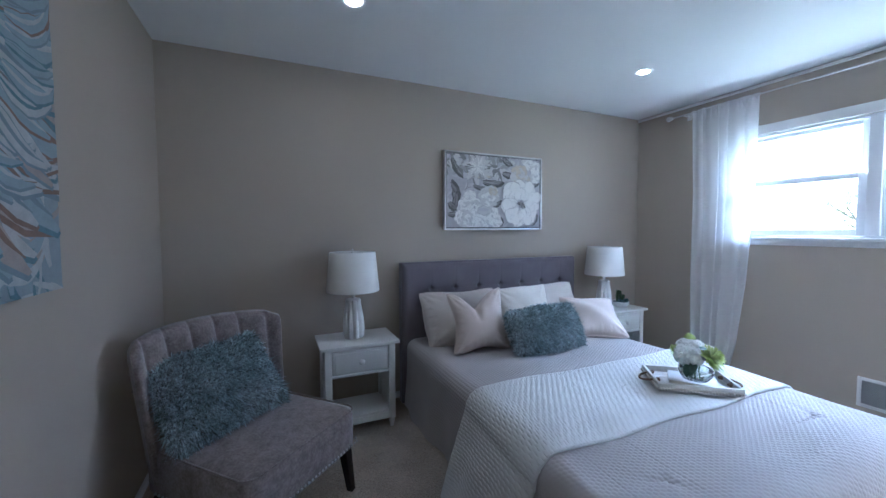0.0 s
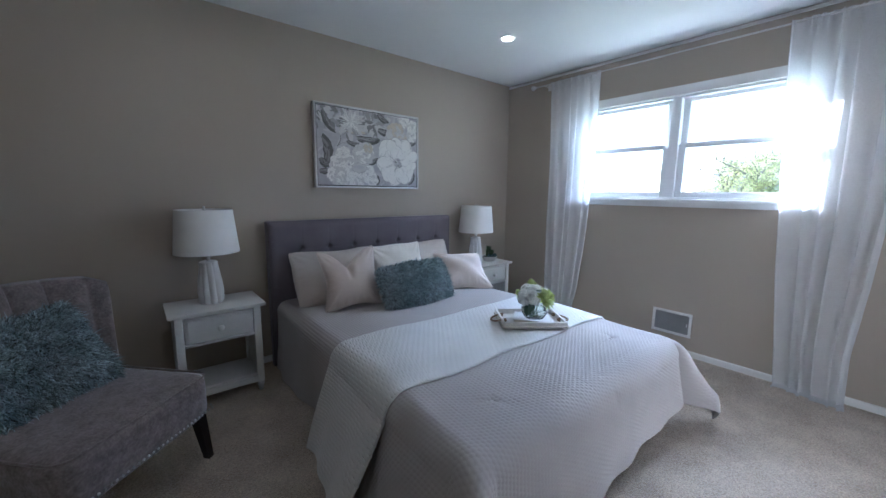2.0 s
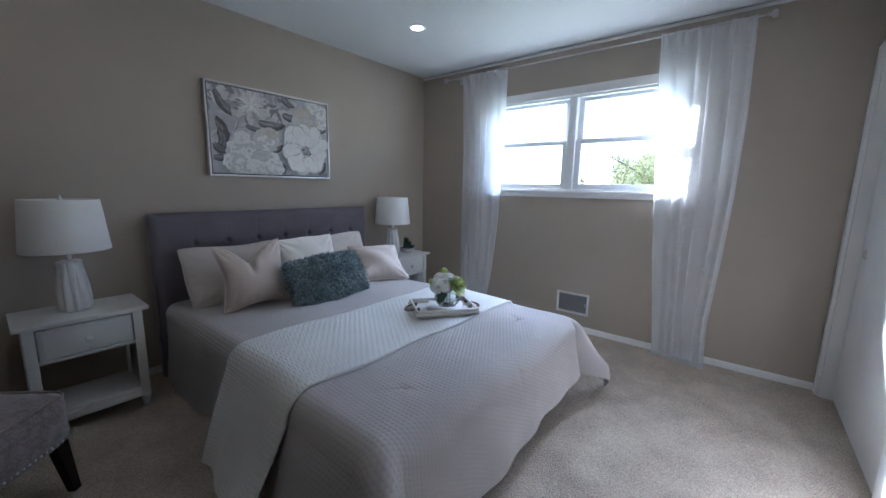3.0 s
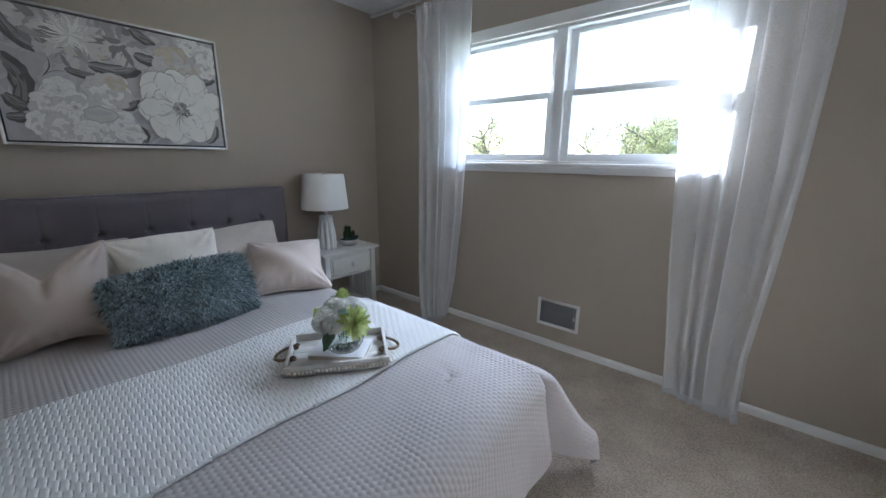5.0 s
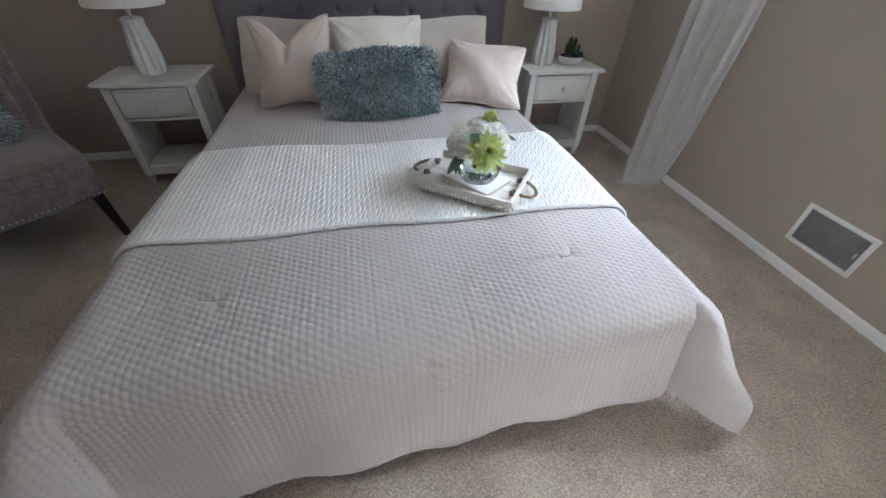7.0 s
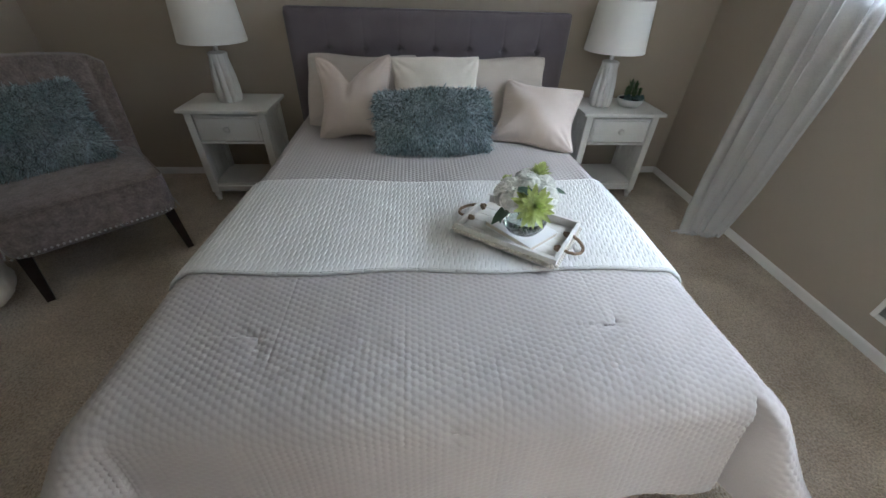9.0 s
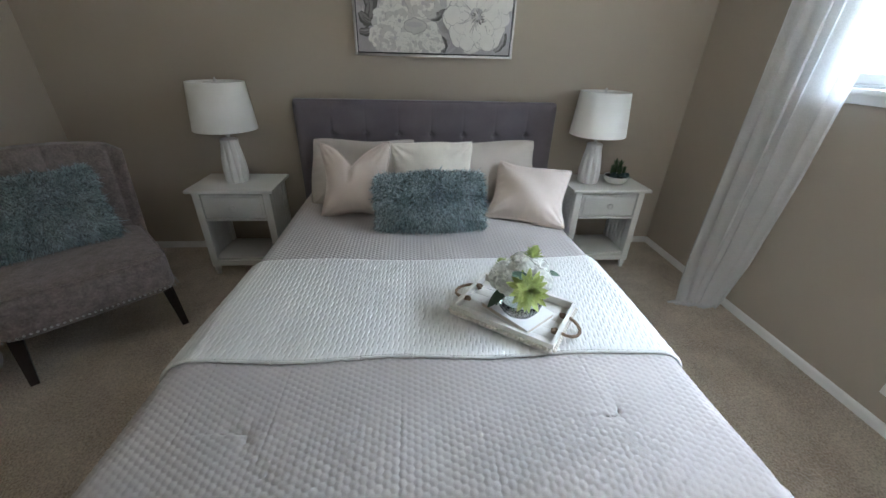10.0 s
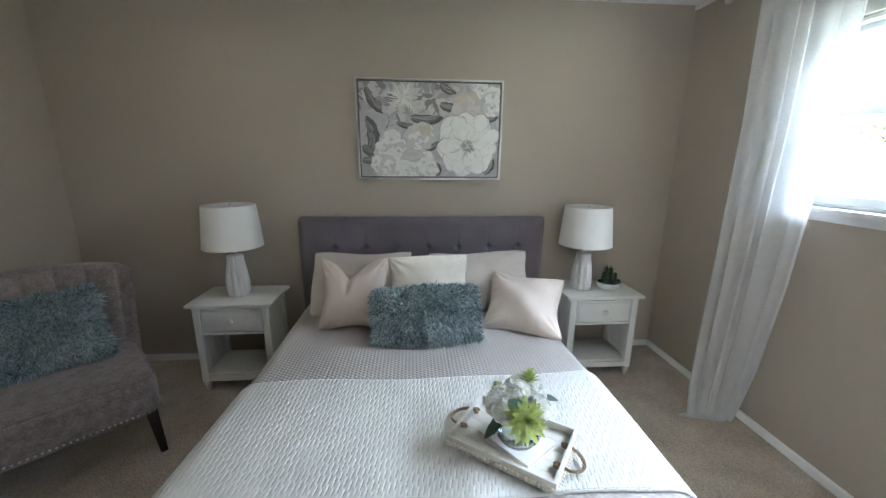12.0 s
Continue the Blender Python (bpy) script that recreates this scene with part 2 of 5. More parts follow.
part("window_frame", boxes((RX + 0.012, RX + TH, WY0, WY0 + 0.03, WZ0, WZ1), (RX + 0.012, RX + TH, WY1 - 0.03, WY1, WZ0, WZ1),
                           (RX + 0.012, RX + TH, WY0 + 0.03, WY1 - 0.03, WZ1 - 0.018, WZ1), (RX + 0.012, RX + TH, WY0 + 0.03, WY1 - 0.03, WZ0, WZ0 + 0.012), bevel=0.003), VINYL, win)
part("mullion", boxes((RX + 0.004, RX + TH, MID - 0.033, MID + 0.033, WZ0 + 0.012, WZ1 - 0.018), bevel=0.004), VINYL, win)

glass, gt, gb = base("window_glass", 0.0)
gb.inputs["Transmission Weight"].default_value = 1.0
gb.inputs["IOR"].default_value = 1.02
gb.inputs["Base Color"].default_value = (0.97, 0.985, 0.98, 1)


def sash(y0, y1, z0, z1, x, rail):
    s = part("sash", boxes((x, x + 0.03, y0, y0 + 0.047, z0, z1), (x, x + 0.03, y1 - 0.047, y1, z0, z1),
                           (x, x + 0.03, y0 + 0.047, y1 - 0.047, z0, z0 + rail[0]), (x, x + 0.03, y0 + 0.047, y1 - 0.047, z1 - rail[1], z1), bevel=0.003), VINYL, win)
    p = part("pane", boxes((x + 0.012, x + 0.018, y0 + 0.046, y1 - 0.046, z0 + rail[0] - 0.001, z1 - rail[1] + 0.001)), glass, s)
    p.visible_shadow = False


ZM = 1.695
for y0, y1 in ((WY0 + 0.032, MID - 0.034), (MID + 0.034, WY1 - 0.032)):
    sash(y0, y1, ZM - 0.012, WZ1 - 0.019, RX + 0.06, (0.035, 0.026))
    sash(y0, y1, WZ0 + 0.013, ZM + 0.012, RX + 0.026, (0.043, 0.035))

# ---- recessed ceiling lights ----
glow, glt, glb = base("lamp_glow", 0.5)
glb.inputs["Emission Color"].default_value = (1.0, 0.86, 0.70, 1)
glb.inputs["Emission Strength"].default_value = 14.0


def downlight(x, y):
    ob = thing("ceiling_light", pose(x, y, H), "round white recessed ceiling light, switched on", "ceiling light", "recessed lights")
    bm = bmesh.new()
    rings = lathe(bm, [(0.062, 0.0), (0.062, -0.006), (0.058, -0.008), (0.042, -0.006), (0.037, -0.002), (0.037, 0.0)], 36)
    part("trim_ring", bm, TRIM, ob)
    bm = bmesh.new()
    cap(bm, lathe(bm, [(0.0365, -0.004), (0.0365, -0.0035)], 32)[0])
    part("lens", bm, glow, ob, "glowing frosted lens")
    return ob


for x, y in ((0.815, -0.856), (-1.26, -0.856), (0.815, -2.45), (-1.26, -2.45)):
    downlight(x, y)

# ---- floor register ----


def register():
    y0, y1, z0, z1 = -1.978, -1.686, 0.170, 0.366
    ob = thing("wall_register", pose(RX, (y0 + y1) / 2, (z0 + z1) / 2), "white metal wall register with louvred grille", "air vent")
    hw, hh = (y1 - y0) / 2, (z1 - z0) / 2
    b = 0.021
    part("frame", boxes((-0.008, 0, -hw, -hw + b, -hh, hh), (-0.008, 0, hw - b, hw, -hh, hh), (-0.008, 0, -hw + b, hw - b, hh - b, hh), (-0.008, 0, -hw + b, hw - b, -hh, -hh + b), bevel=0.003), TRIM, ob)
    part("backing", boxes((-0.0015, 0, -hw + b, hw - b, -hh + b, hh - b)), GRILLE, ob)
    bm = bmesh.new()
    box(bm, -0.0035, 0.0035, -hw + b, hw - b, -0.0008, 0.0008)
    me = mesh_of("slat", bm, GRILLE)
    n = 18
    for i in range(n):
        s = new("slat", me)
        s.parent = ob
        s.matrix_basis = pose(-0.005, 0, -hh + b + (i + 0.5) * (2 * hh - 2 * b) / n, 0, 40, 0)
    part("lever", boxes((-0.016, -0.004, -hw + b + 0.008, -hw + b + 0.014, -0.012, 0.012), bevel=0.002), TRIM, ob)
    return ob


register()

# ---- bed ----
BX, BW, BTOP, BFOOT = 0.008, 0.778, 0.522, -2.25      # centre, half width, top of the covers, foot edge


def bed_sheet(u0, u1, v0, v1, step, top, lift, side_r, relief, flare, ear=0.0, ripple=0.012, seed=3, hem=None):
    """Cloth laid over the mattress. u runs across, v from the head to the foot, both as if flat."""
    su, sv = step if isinstance(step, tuple) else (step, step)
    nu, nv = int((u1 - u0) / su) + 1, int((v1 - v0) / sv) + 1
    U, V = np.meshgrid(np.linspace(u0, u1, nu), np.linspace(v0, v1, nv), indexing="ij")
    if hem:
        V = v0 + (V - v0) * (hem[0] + (hem[1] - hem[0]) * np.clip((U + 0.8) / 1.6, 0, 1) + 0.004 * np.sin(U * 11) - v0) / (v1 - v0)
    grow = np.clip((V - 0.9) / 1.2, 0, 1)
    grow = grow * grow * (3 - 2 * grow)
    r = side_r * (1 + 0.25 * grow)
    hw = BW + lift - r + np.where(U < 0, 0.060, 0.022) * grow
    fl = -BFOOT + lift - r
    sx = np.sign(U)
    du = np.maximum(np.abs(U) - hw, 0)
    dv = np.maximum(V - fl, 0)
    R = np.hypot(du, dv)
    th = np.arctan2(dv, du + 1e-9)
    quarter = r * math.pi / 2

    def out_drop(R):
        a = np.clip(R / r, 0, math.pi / 2)
        h = np.maximum(R - quarter, 0)
        return r * np.sin(a), r * (1 - np.cos(a)), h

    o, d, h = out_drop(R)
    corner = (du > 0) & (dv > 0)
    # hanging folds: the cloth sways out and in along the edge
    along = np.where(dv > du, U, V)
    sway = ripple * np.sin(along * 9.0 + seed) + 0.6 * ripple * np.sin(along * 21.0 + seed * 2)
    o = o + np.clip(h / 0.25, 0, 1) * sway + (flare + np.where(U < 0, 0.28, 0.16) * grow * np.cos(th) ** 2 + 0.06 * np.sin(th) ** 2) * h
    if ear:
        bump = np.exp(-(np.abs(th - 0.80) / 0.38) ** 3) * (U > 0) + 0.9 * np.exp(-((th - 0.8) / 0.5) ** 2) * (U < 0)
        # a deep pleat between the foot and the flared corner
        o = o - corner * (U > 0) * 0.14 * np.exp(-((th - 1.24) / 0.11) ** 2) * np.clip((R - 0.06) / 0.25, 0, 1)
        o = o + corner * ear * bump * np.clip((R - 0.04) / 0.30, 0, 1.15)
        h = np.where(corner, np.minimum(h, 0.16) + np.maximum(h - 0.16, 0) * 0.85, h)
        # the hem of the corner curls under
        o = o - corner * bump * 0.5 * np.maximum(R - 0.52, 0)
    x = sx * (np.minimum(np.abs(U), hw) + o * np.cos(th))
    y = -(np.minimum(V, fl) + o * np.sin(th))
    z = top - d - h
    # soft unevenness of the padding under the cloth
    puff = 0.007 * np.sin(U * 4.1 + 1.0) * np.sin(V * 3.3 + 0.4) + 0.004 * np.sin(U * 9.7 + V * 5.1)
    rel = relief(U, V) + puff
    flat = np.clip(1 - R / quarter, 0, 1)
    z = z + rel * flat
    x = x + sx * rel * (1 - flat) * np.cos(th) * (R > 0)
    y = y - rel * (1 - flat) * np.sin(th) * (R > 0)
    low = np.maximum(z, FZ + 0.012)
    spread = (low - z)
    x = x + sx * spread * np.cos(th) * 0.6
    y = y - spread * np.sin(th) * 0.6
    P = np.stack([x + BX, y, low], -1)
    return P


TUFTS = [(-0.492, 1.995), (0.466, 2.0), (0.0, 2.275)]


def quilt_relief(U, V):
    # smooth pads in staggered rows with small pits between
    k = 2 * math.pi / 0.0172
    rel = 0.00070 * (np.cos(k * U) + np.cos(k * (0.5 * U + 0.866 * V)) + np.cos(k * (0.5 * U - 0.866 * V)))
    seam = np.abs(((U + 0.055) % 0.11) - 0.055)
    row = (np.floor((U + 0.055) / 0.11) * 7.3) % 1.0
    on = (np.sin(V * 9.0 + row * 20) > -0.2)
    rel = rel - 0.0010 * np.exp(-(seam / 0.0035) ** 2) * on
    for tu, tv in TUFTS:
        q = np.hypot(U - tu, V - tv)
        ang = np.arctan2(V - tv, U - tu)
        rel = rel - 0.010 * np.exp(-(q / 0.022) ** 2) - 0.007 * np.exp(-(q / 0.12) ** 2) * np.clip(np.cos(1.5 * ang + tu * 4), 0, 1) ** 4
    # long soft creases where the cover has slid towards the foot
    rel = rel + 0.0035 * np.sin(U * 6 + V * 14 + 1.5 * np.sin(U * 5)) * np.clip((V - 1.75) / 0.5, 0, 1)
    return rel


def knit_relief(U, V):
    """Slanted stitches in columns."""
    cw, ch = 0.0165, 0.043
    col = np.floor(U / cw)
    fu = (U / cw) - col - 0.5
    fv = (V / ch + 0.5 * (col % 2) + 0.13 * np.sin(col * 3.7)) % 1.0 - 0.5
    slit = np.exp(-((fu + 0.40 * fv) / 0.105) ** 2) * np.clip(1.9 - np.abs(fv) * 4.4, 0, 1)
    rib = 0.35 * np.cos(2 * math.pi * fu + 1.0)
    return 0.0058 * (1 - slit) + 0.0010 * rib


def bed():
    ob = thing("bed", pose(0, 0, 0), "queen bed with a tufted grey headboard and black legs", "bed")
    part("mattress", boxes((BX - 0.765, BX + 0.765, -2.17, -0.165, 0.27, 0.495), bevel=0.05, seg=4), SHAM, ob)
    part("box_base", boxes((BX - 0.76, BX + 0.76, -2.16, -0.165, 0.13, 0.27), bevel=0.012), HEADCLOTH, ob, "grey upholstered bed base")
    for x in (-0.70, 0.74):
        for y in (-2.10, -0.30):
            part("leg", boxes((x - 0.025, x + 0.025, y - 0.025, y + 0.025, FZ, 0.13), bevel=0.005), DARKWOOD, ob, "short black wooden leg")
    return ob


def headboard():
    x0, x1, y0, y1, z1 = -0.797, 0.870, -0.140, -0.062, 1.092
    ob = thing("headboard", pose((x0 + x1) / 2, (y0 + y1) / 2, 0), "grey-violet linen headboard with button tufting and piped edge", "headboard")
    hx, hy = (x1 - x0) / 2, (y1 - y0) / 2
    bm = bmesh.new()
    box(bm, -hx, hx, -hy + 0.012, hy, FZ, z1, bevel=0.012, seg=3)
    part("board", bm, HEADCLOTH, ob)
    # padded front: grid with button dimples
    nu, nv = 340, 200
    U, V = np.meshgrid(np.linspace(-hx + 0.006, hx - 0.006, nu), np.linspace(0.05, z1 - 0.006, nv), indexing="ij")
    e = np.minimum(np.minimum(hx - np.abs(U), z1 - V), 0.05) / 0.05
    D = 0.034 * np.sqrt(np.clip(1 - (1 - e) ** 2, 0, 1))
    cols = [-0.566 + 0.2075 * i - (x0 + x1) / 2 for i in range(7)]
    for k, zr in enumerate((0.888, 0.688)):
        for c in cols:
            q = np.hypot(U - c, V - zr)
            D = D - 0.023 * np.exp(-(q / 0.015) ** 2) - 0.007 * np.exp(-(q / 0.045) ** 2)
            ang = np.arctan2(V - zr, U - c)
            D = D - 0.0035 * np.exp(-(q / 0.06) ** 2) * np.clip(np.cos(4 * ang), 0, 1) ** 6
    for c in cols:
        D = D - 0.0010 * np.exp(-((U - c) / 0.004) ** 2)
    D = np.maximum(D, 0.001)
    sheet("front_pad", np.stack([U, -hy + 0.012 - D, V], -1), HEADCLOTH, ob)
    for zr in (0.888, 0.688):
        for c in cols:
            bm = bmesh.new()
            bmesh.ops.create_uvsphere(bm, u_segments=12, v_segments=8, radius=0.008, matrix=Matrix.Translation((c, -hy + 0.0075, zr)) @ Matrix.Diagonal((1, 0.5, 1, 1)))
            part("button", bm, HEADCLOTH, ob)
    bm = bmesh.new()
    k = 0.012
    sweep(bm, [(-hx + 0.004, -hy + 0.006, 0.05), (-hx + 0.004, -hy + 0.006, z1 - 0.03), (-hx + k, -hy + 0.006, z1 - k), (-hx + 0.03, -hy + 0.006, z1 - 0.004), (hx - 0.03, -hy + 0.006, z1 - 0.004), (hx - k, -hy + 0.006, z1 - k), (hx - 0.004, -hy + 0.006, z1 - 0.03), (hx - 0.004, -hy + 0.006, 0.05)], 0.006, 8)
    part("piping", bm, HEADCLOTH, ob)
    return ob


bed()
headboard()


def edge_band(P, parent, material, name, r):
    """A rolled hem along the rim of a cloth, in four runs."""
    for run in (P[:, -1], P[:, 0], P[0, :], P[-1, :]):
        bm = bmesh.new()
        sweep(bm, [tuple(q) for q in run[::3]], r, 6)
        part(name, bm, material, parent)


quilt = thing("quilt", pose(0, 0, 0), "pale grey matelasse quilt draped over the bed", "quilt")
QP = bed_sheet(-1.245, 1.125, 0.17, 2.56, 0.0034, BTOP, 0.0, 0.075, quilt_relief, 0.05, ear=0.165, hem=(2.665, 2.548))
sheet("cover", QP, QUILT, quilt, thick=0.006)
edge_band(QP, quilt, QUILT, "hem", 0.0045)
for tu, tv in TUFTS:
    bm = bmesh.new()
    bmesh.ops.create_uvsphere(bm, u_segments=10, v_segments=6, radius=0.007, matrix=Matrix.Diagonal((1, 1, 0.5, 1)))
    foot = 2.665 - 0.117 * (tu + 0.8) / 1.6 + 0.004 * math.sin(tu * 11)
    iu, iv = round((tu + 1.245) / 2.37 * (QP.shape[0] - 1)), round((tv - 0.17) / (foot - 0.17) * (QP.shape[1] - 1))
    tuft = part("tuft", bm, QUILT, quilt, "small sewn tuft")
    tuft.matrix_basis = Matrix.Translation(Vector(QP[iu, iv]) + Vector((0, 0, 0.001)))
runner = thing("bed_runner", pose(0, 0, 0), "ivory cable-knit throw laid across the bed", "throw blanket")
RP = bed_sheet(-1.255, 1.19, 1.168, 1.768, (0.0023, 0.0042), BTOP + 0.008, 0.010, 0.08, knit_relief, 0.30, ripple=0.02, seed=5, hem=(1.762, 1.784))
sheet("knit_panel", RP, KNIT, runner, thick=0.006)
edge_band(RP, runner, KNIT, "hem", 0.005)

# ---- pillows ----


def pillow_grid(w, h, t, n=72, chop=0.0, pinch=0.05, power=0.5, seed=0, wr=0.006):
    """Front and back of a stuffed cushion, w x h, lying in x-z with its face to -y; origin at the bottom middle."""
    s = np.sin(np.linspace(-math.pi / 2, math.pi / 2, n))
    A, B = np.meshgrid(s, s, indexing="ij")
    rng = np.random.RandomState(seed)
    k = rng.uniform(0.6, 1.5, 4)
    # every side bows in by its own amount and wavers a little
    px = np.where(A > 0, k[0], k[1]) * pinch
    pz = np.where(B > 0, k[2], k[3]) * pinch
    x = w / 2 * A * (1 - px * (1 - B ** 2)) + 0.005 * np.sin(B * 4 + seed) * A
    z = h / 2 * B * (1 - pz * (1 - A ** 2)) + 0.005 * np.sin(A * 4 + seed * 2) * B
    prof = (np.clip(1 - A ** 2, 0, 1) * np.clip(1 - B ** 2, 0, 1)) ** power
    prof = prof * (1 - 0.18 * B)
    # the tips of the corners are worn round
    tip = np.clip((np.abs(A) + np.abs(B) - 1.72) / 0.28, 0, 1) ** 1.5
    x, z = x * (1 - 0.035 * tip), z * (1 - 0.035 * tip)
    lump = sum(rng.uniform(-1, 1) * np.sin(A * rng.uniform(2, 6) + B * rng.uniform(2, 6) + rng.uniform(0, 6)) for _ in range(6)) * wr
    # creases run in from the corners and die out towards the middle
    cre = np.zeros_like(A)
    for ca in (-1, 1):
        for cb in (-1, 1):
            q, ang = np.hypot(A - ca, B - cb), np.arctan2(B - cb, A - ca)
            cre += np.exp(-((q - 0.30) / 0.26) ** 2) * np.sin(ang * 11 + rng.uniform(0, 6)) * rng.uniform(0.5, 1.0)
    side = np.clip(np.maximum(np.abs(A), np.abs(B)) - 0.72, 0, 1) / 0.28
    puck = side * (np.sin(np.where(np.abs(A) > np.abs(B), B, A) * 23 + seed) + 0.6 * np.sin(np.where(np.abs(A) > np.abs(B), B, A) * 41 + seed))
    yf = -t / 2 * prof + (lump + 0.010 * cre) * prof + 0.0045 * puck * prof
    yb = t / 2 * prof
    if chop:
        c0 = -0.10
        dip = np.exp(-(np.abs(A - c0) / 0.42) ** 1.3) * np.clip((B + 0.35) / 1.35, 0, 1) ** 1.8
        z = z - chop * dip
        yf = yf + 0.45 * chop * np.exp(-((A - c0) / 0.10) ** 2) * np.clip((B + 0.1) / 1.1, 0, 1) * prof
        yf = yf - 0.10 * chop * np.exp(-((A - c0 - 0.22) / 0.12) ** 2) * np.clip((B + 0.1) / 1.1, 0, 1) * prof
    z = z + h / 2
    F, K = np.stack([x, yf, z], -1), np.stack([x, yb, z], -1)
    return F, K


def pillow(name, m, w, h, t, material, label, edge="none", chop=0.0, seed=0, pinch=0.05, wr=0.006, category="pillow"):
    ob = thing(name, m, label, category, "pillows on the bed")
    F, K = pillow_grid(w, h, t, chop=chop, seed=seed, pinch=pinch, wr=wr)
    sheet("cover", F, material, ob)
    sheet("back_cover", K, material, ob, flip=True)
    rim = np.concatenate([F[:, 0], F[-1, 1:], F[-2::-1, -1], F[0, -2:0:-1]])
    bm = bmesh.new()
    sweep(bm, [tuple(p) for p in rim], 0.0058 if edge == "piping" else 0.003, 6, closed=True)
    part("piping" if edge == "piping" else "seam", bm, material, ob)
    return ob


def shag_pillow(name, m, w, h, t, label, n=20000, length=0.034, seed=1):
    ob = thing(name, m, label, "pillow", "shaggy teal pillows")
    F, K = pillow_grid(w, h, t, pinch=0.03, seed=seed)
    sheet("cover", F, FURBASE, ob)
    sheet("back_cover", K, FURBASE, ob, flip=True)
    rng = np.random.RandomState(seed)
    verts, faces = [], []
    g = F.shape[0]
    for i in range(n):
        back = i % 5 == 0
        G = K if back else F
        # even cover of the surface, denser at the rim where both sides meet
        a, b = np.arcsin(rng.uniform(-0.999, 0.999)) / math.pi + 0.5, np.arcsin(rng.uniform(-0.999, 0.999)) / math.pi + 0.5
        p, q = min(int(a * (g - 1)), g - 2), min(int(b * (g - 1)), g - 2)
        c = G[p, q] + (G[p + 1, q] - G[p, q]) * rng.uniform() + (G[p, q + 1] - G[p, q]) * rng.uniform()
        nrm = np.cross(G[p + 1, q] - G[p, q], G[p, q + 1] - G[p, q])
        nrm = nrm / (np.linalg.norm(nrm) + 1e-9)
        nrm = nrm * (1 if (nrm[1] < 0) != back else -1)
        rad = np.array([c[0] / (w / 2), 0, (c[2] - h / 2) / (h / 2)])
        cl = noise.noise_vector(Vector((c[0] * 40, c[2] * 40, seed)))
        d = nrm * 0.7 + rad * 0.35 + np.array(cl) * 0.6 + rng.normal(0, 0.5, 3) + np.array([0, 0, -0.25])
        d = d / np.linalg.norm(d)
        L = length * rng.uniform(0.55, 1.15)
        side = np.cross(d, rng.normal(0, 1, 3))
        side = side / (np.linalg.norm(side) + 1e-9) * rng.uniform(0.0010, 0.0034)
        mid = c + d * L * 0.6
        tip = mid + (d * 0.35 + rng.normal(0, 0.38, 3)) * L * 0.6 + np.array([0, 0, -0.010])
        k = len(verts)
        verts += [c - side, c + side, mid + side * 0.9, mid - side * 0.9, tip]
        faces += [(k, k + 1, k + 2, k + 3), (k + 3, k + 2, k + 4)]
    me = bpy.data.meshes.new("fur")
    me.from_pydata([tuple(v) for v in verts], [], faces)
    me.materials.append(FUR)
    fur = new("fur", me)
    fur.parent = ob
    tagged(fur, "long teal shag strands, some coloured pale as silver glints", kind="stuff")
    return ob




def rest(bl, br, tl, tr):
    """The pose and size of a cushion whose four corners are about here."""
    bl, br, tl, tr = (Vector(p) for p in (bl, br, tl, tr))
    low, high = (bl + br) / 2, (tl + tr) / 2
    ax = ((br - bl) + (tr - tl)).normalized()
    az = (high - low)
    az = (az - ax * az.dot(ax)).normalized()
    ay = az.cross(ax)
    m = Matrix((ax, ay, az)).transposed().to_4x4()
    m.translation = low
    return m, ((br - bl).length + (tr - tl).length) / 2, (high - low).length


m, w, h = rest((-0.698, -0.430, 0.500), (-0.046, -0.432, 0.509), (-0.659, -0.189, 0.872), (-0.025, -0.208, 0.859))
pillow("sham_pillow", m, w, h, 0.15, SHAM, "light taupe quilted sham leaning on the headboard", "piping", seed=2, pinch=0.06)
m, w, h = rest((0.063, -0.434, 0.510), (0.727, -0.458, 0.513), (0.053, -0.230, 0.849), (0.700, -0.232, 0.888))
pillow("sham_pillow", m, w, h, 0.15, SHAM, "light taupe quilted sham leaning on the headboard", "piping", seed=3, pinch=0.06)
m, w, h = rest((-0.177, -0.597, 0.519), (0.305, -0.564, 0.523), (-0.169, -0.466, 0.911), (0.300, -0.410, 0.912))
pillow("cream_pillow", m, w, h, 0.17, CREAM, "cream plush square pillow behind the teal one", seed=4, pinch=0.045)
m, w, h = rest((-0.604, -0.613, 0.510), (-0.178, -0.670, 0.517), (-0.552, -0.464, 0.907), (-0.190, -0.519, 0.930))
pillow("blush_pillow", m, w, h, 0.20, SATIN, "blush satin pillow with a chopped top edge", "piping", chop=0.12, seed=5, pinch=0.12)
m, w, h = rest((0.336, -0.665, 0.532), (0.760, -0.870, 0.542), (0.465, -0.406, 0.797), (0.858, -0.508, 0.753))
pillow("blush_pillow", m, w, h, 0.22, SATIN, "blush satin pillow leaning sideways beside the teal one", "piping", seed=6, pinch=0.11)
m, w, h = rest((-0.278, -0.838, 0.524), (0.336, -0.826, 0.530), (-0.264, -0.700, 0.772), (0.252, -0.680, 0.798))
shag_pillow("teal_shag_pillow", m, w, h, 0.16, "shaggy teal lumbar pillow at the front of the bed", n=26000, seed=7, length=0.046)

# ---- nightstands ----


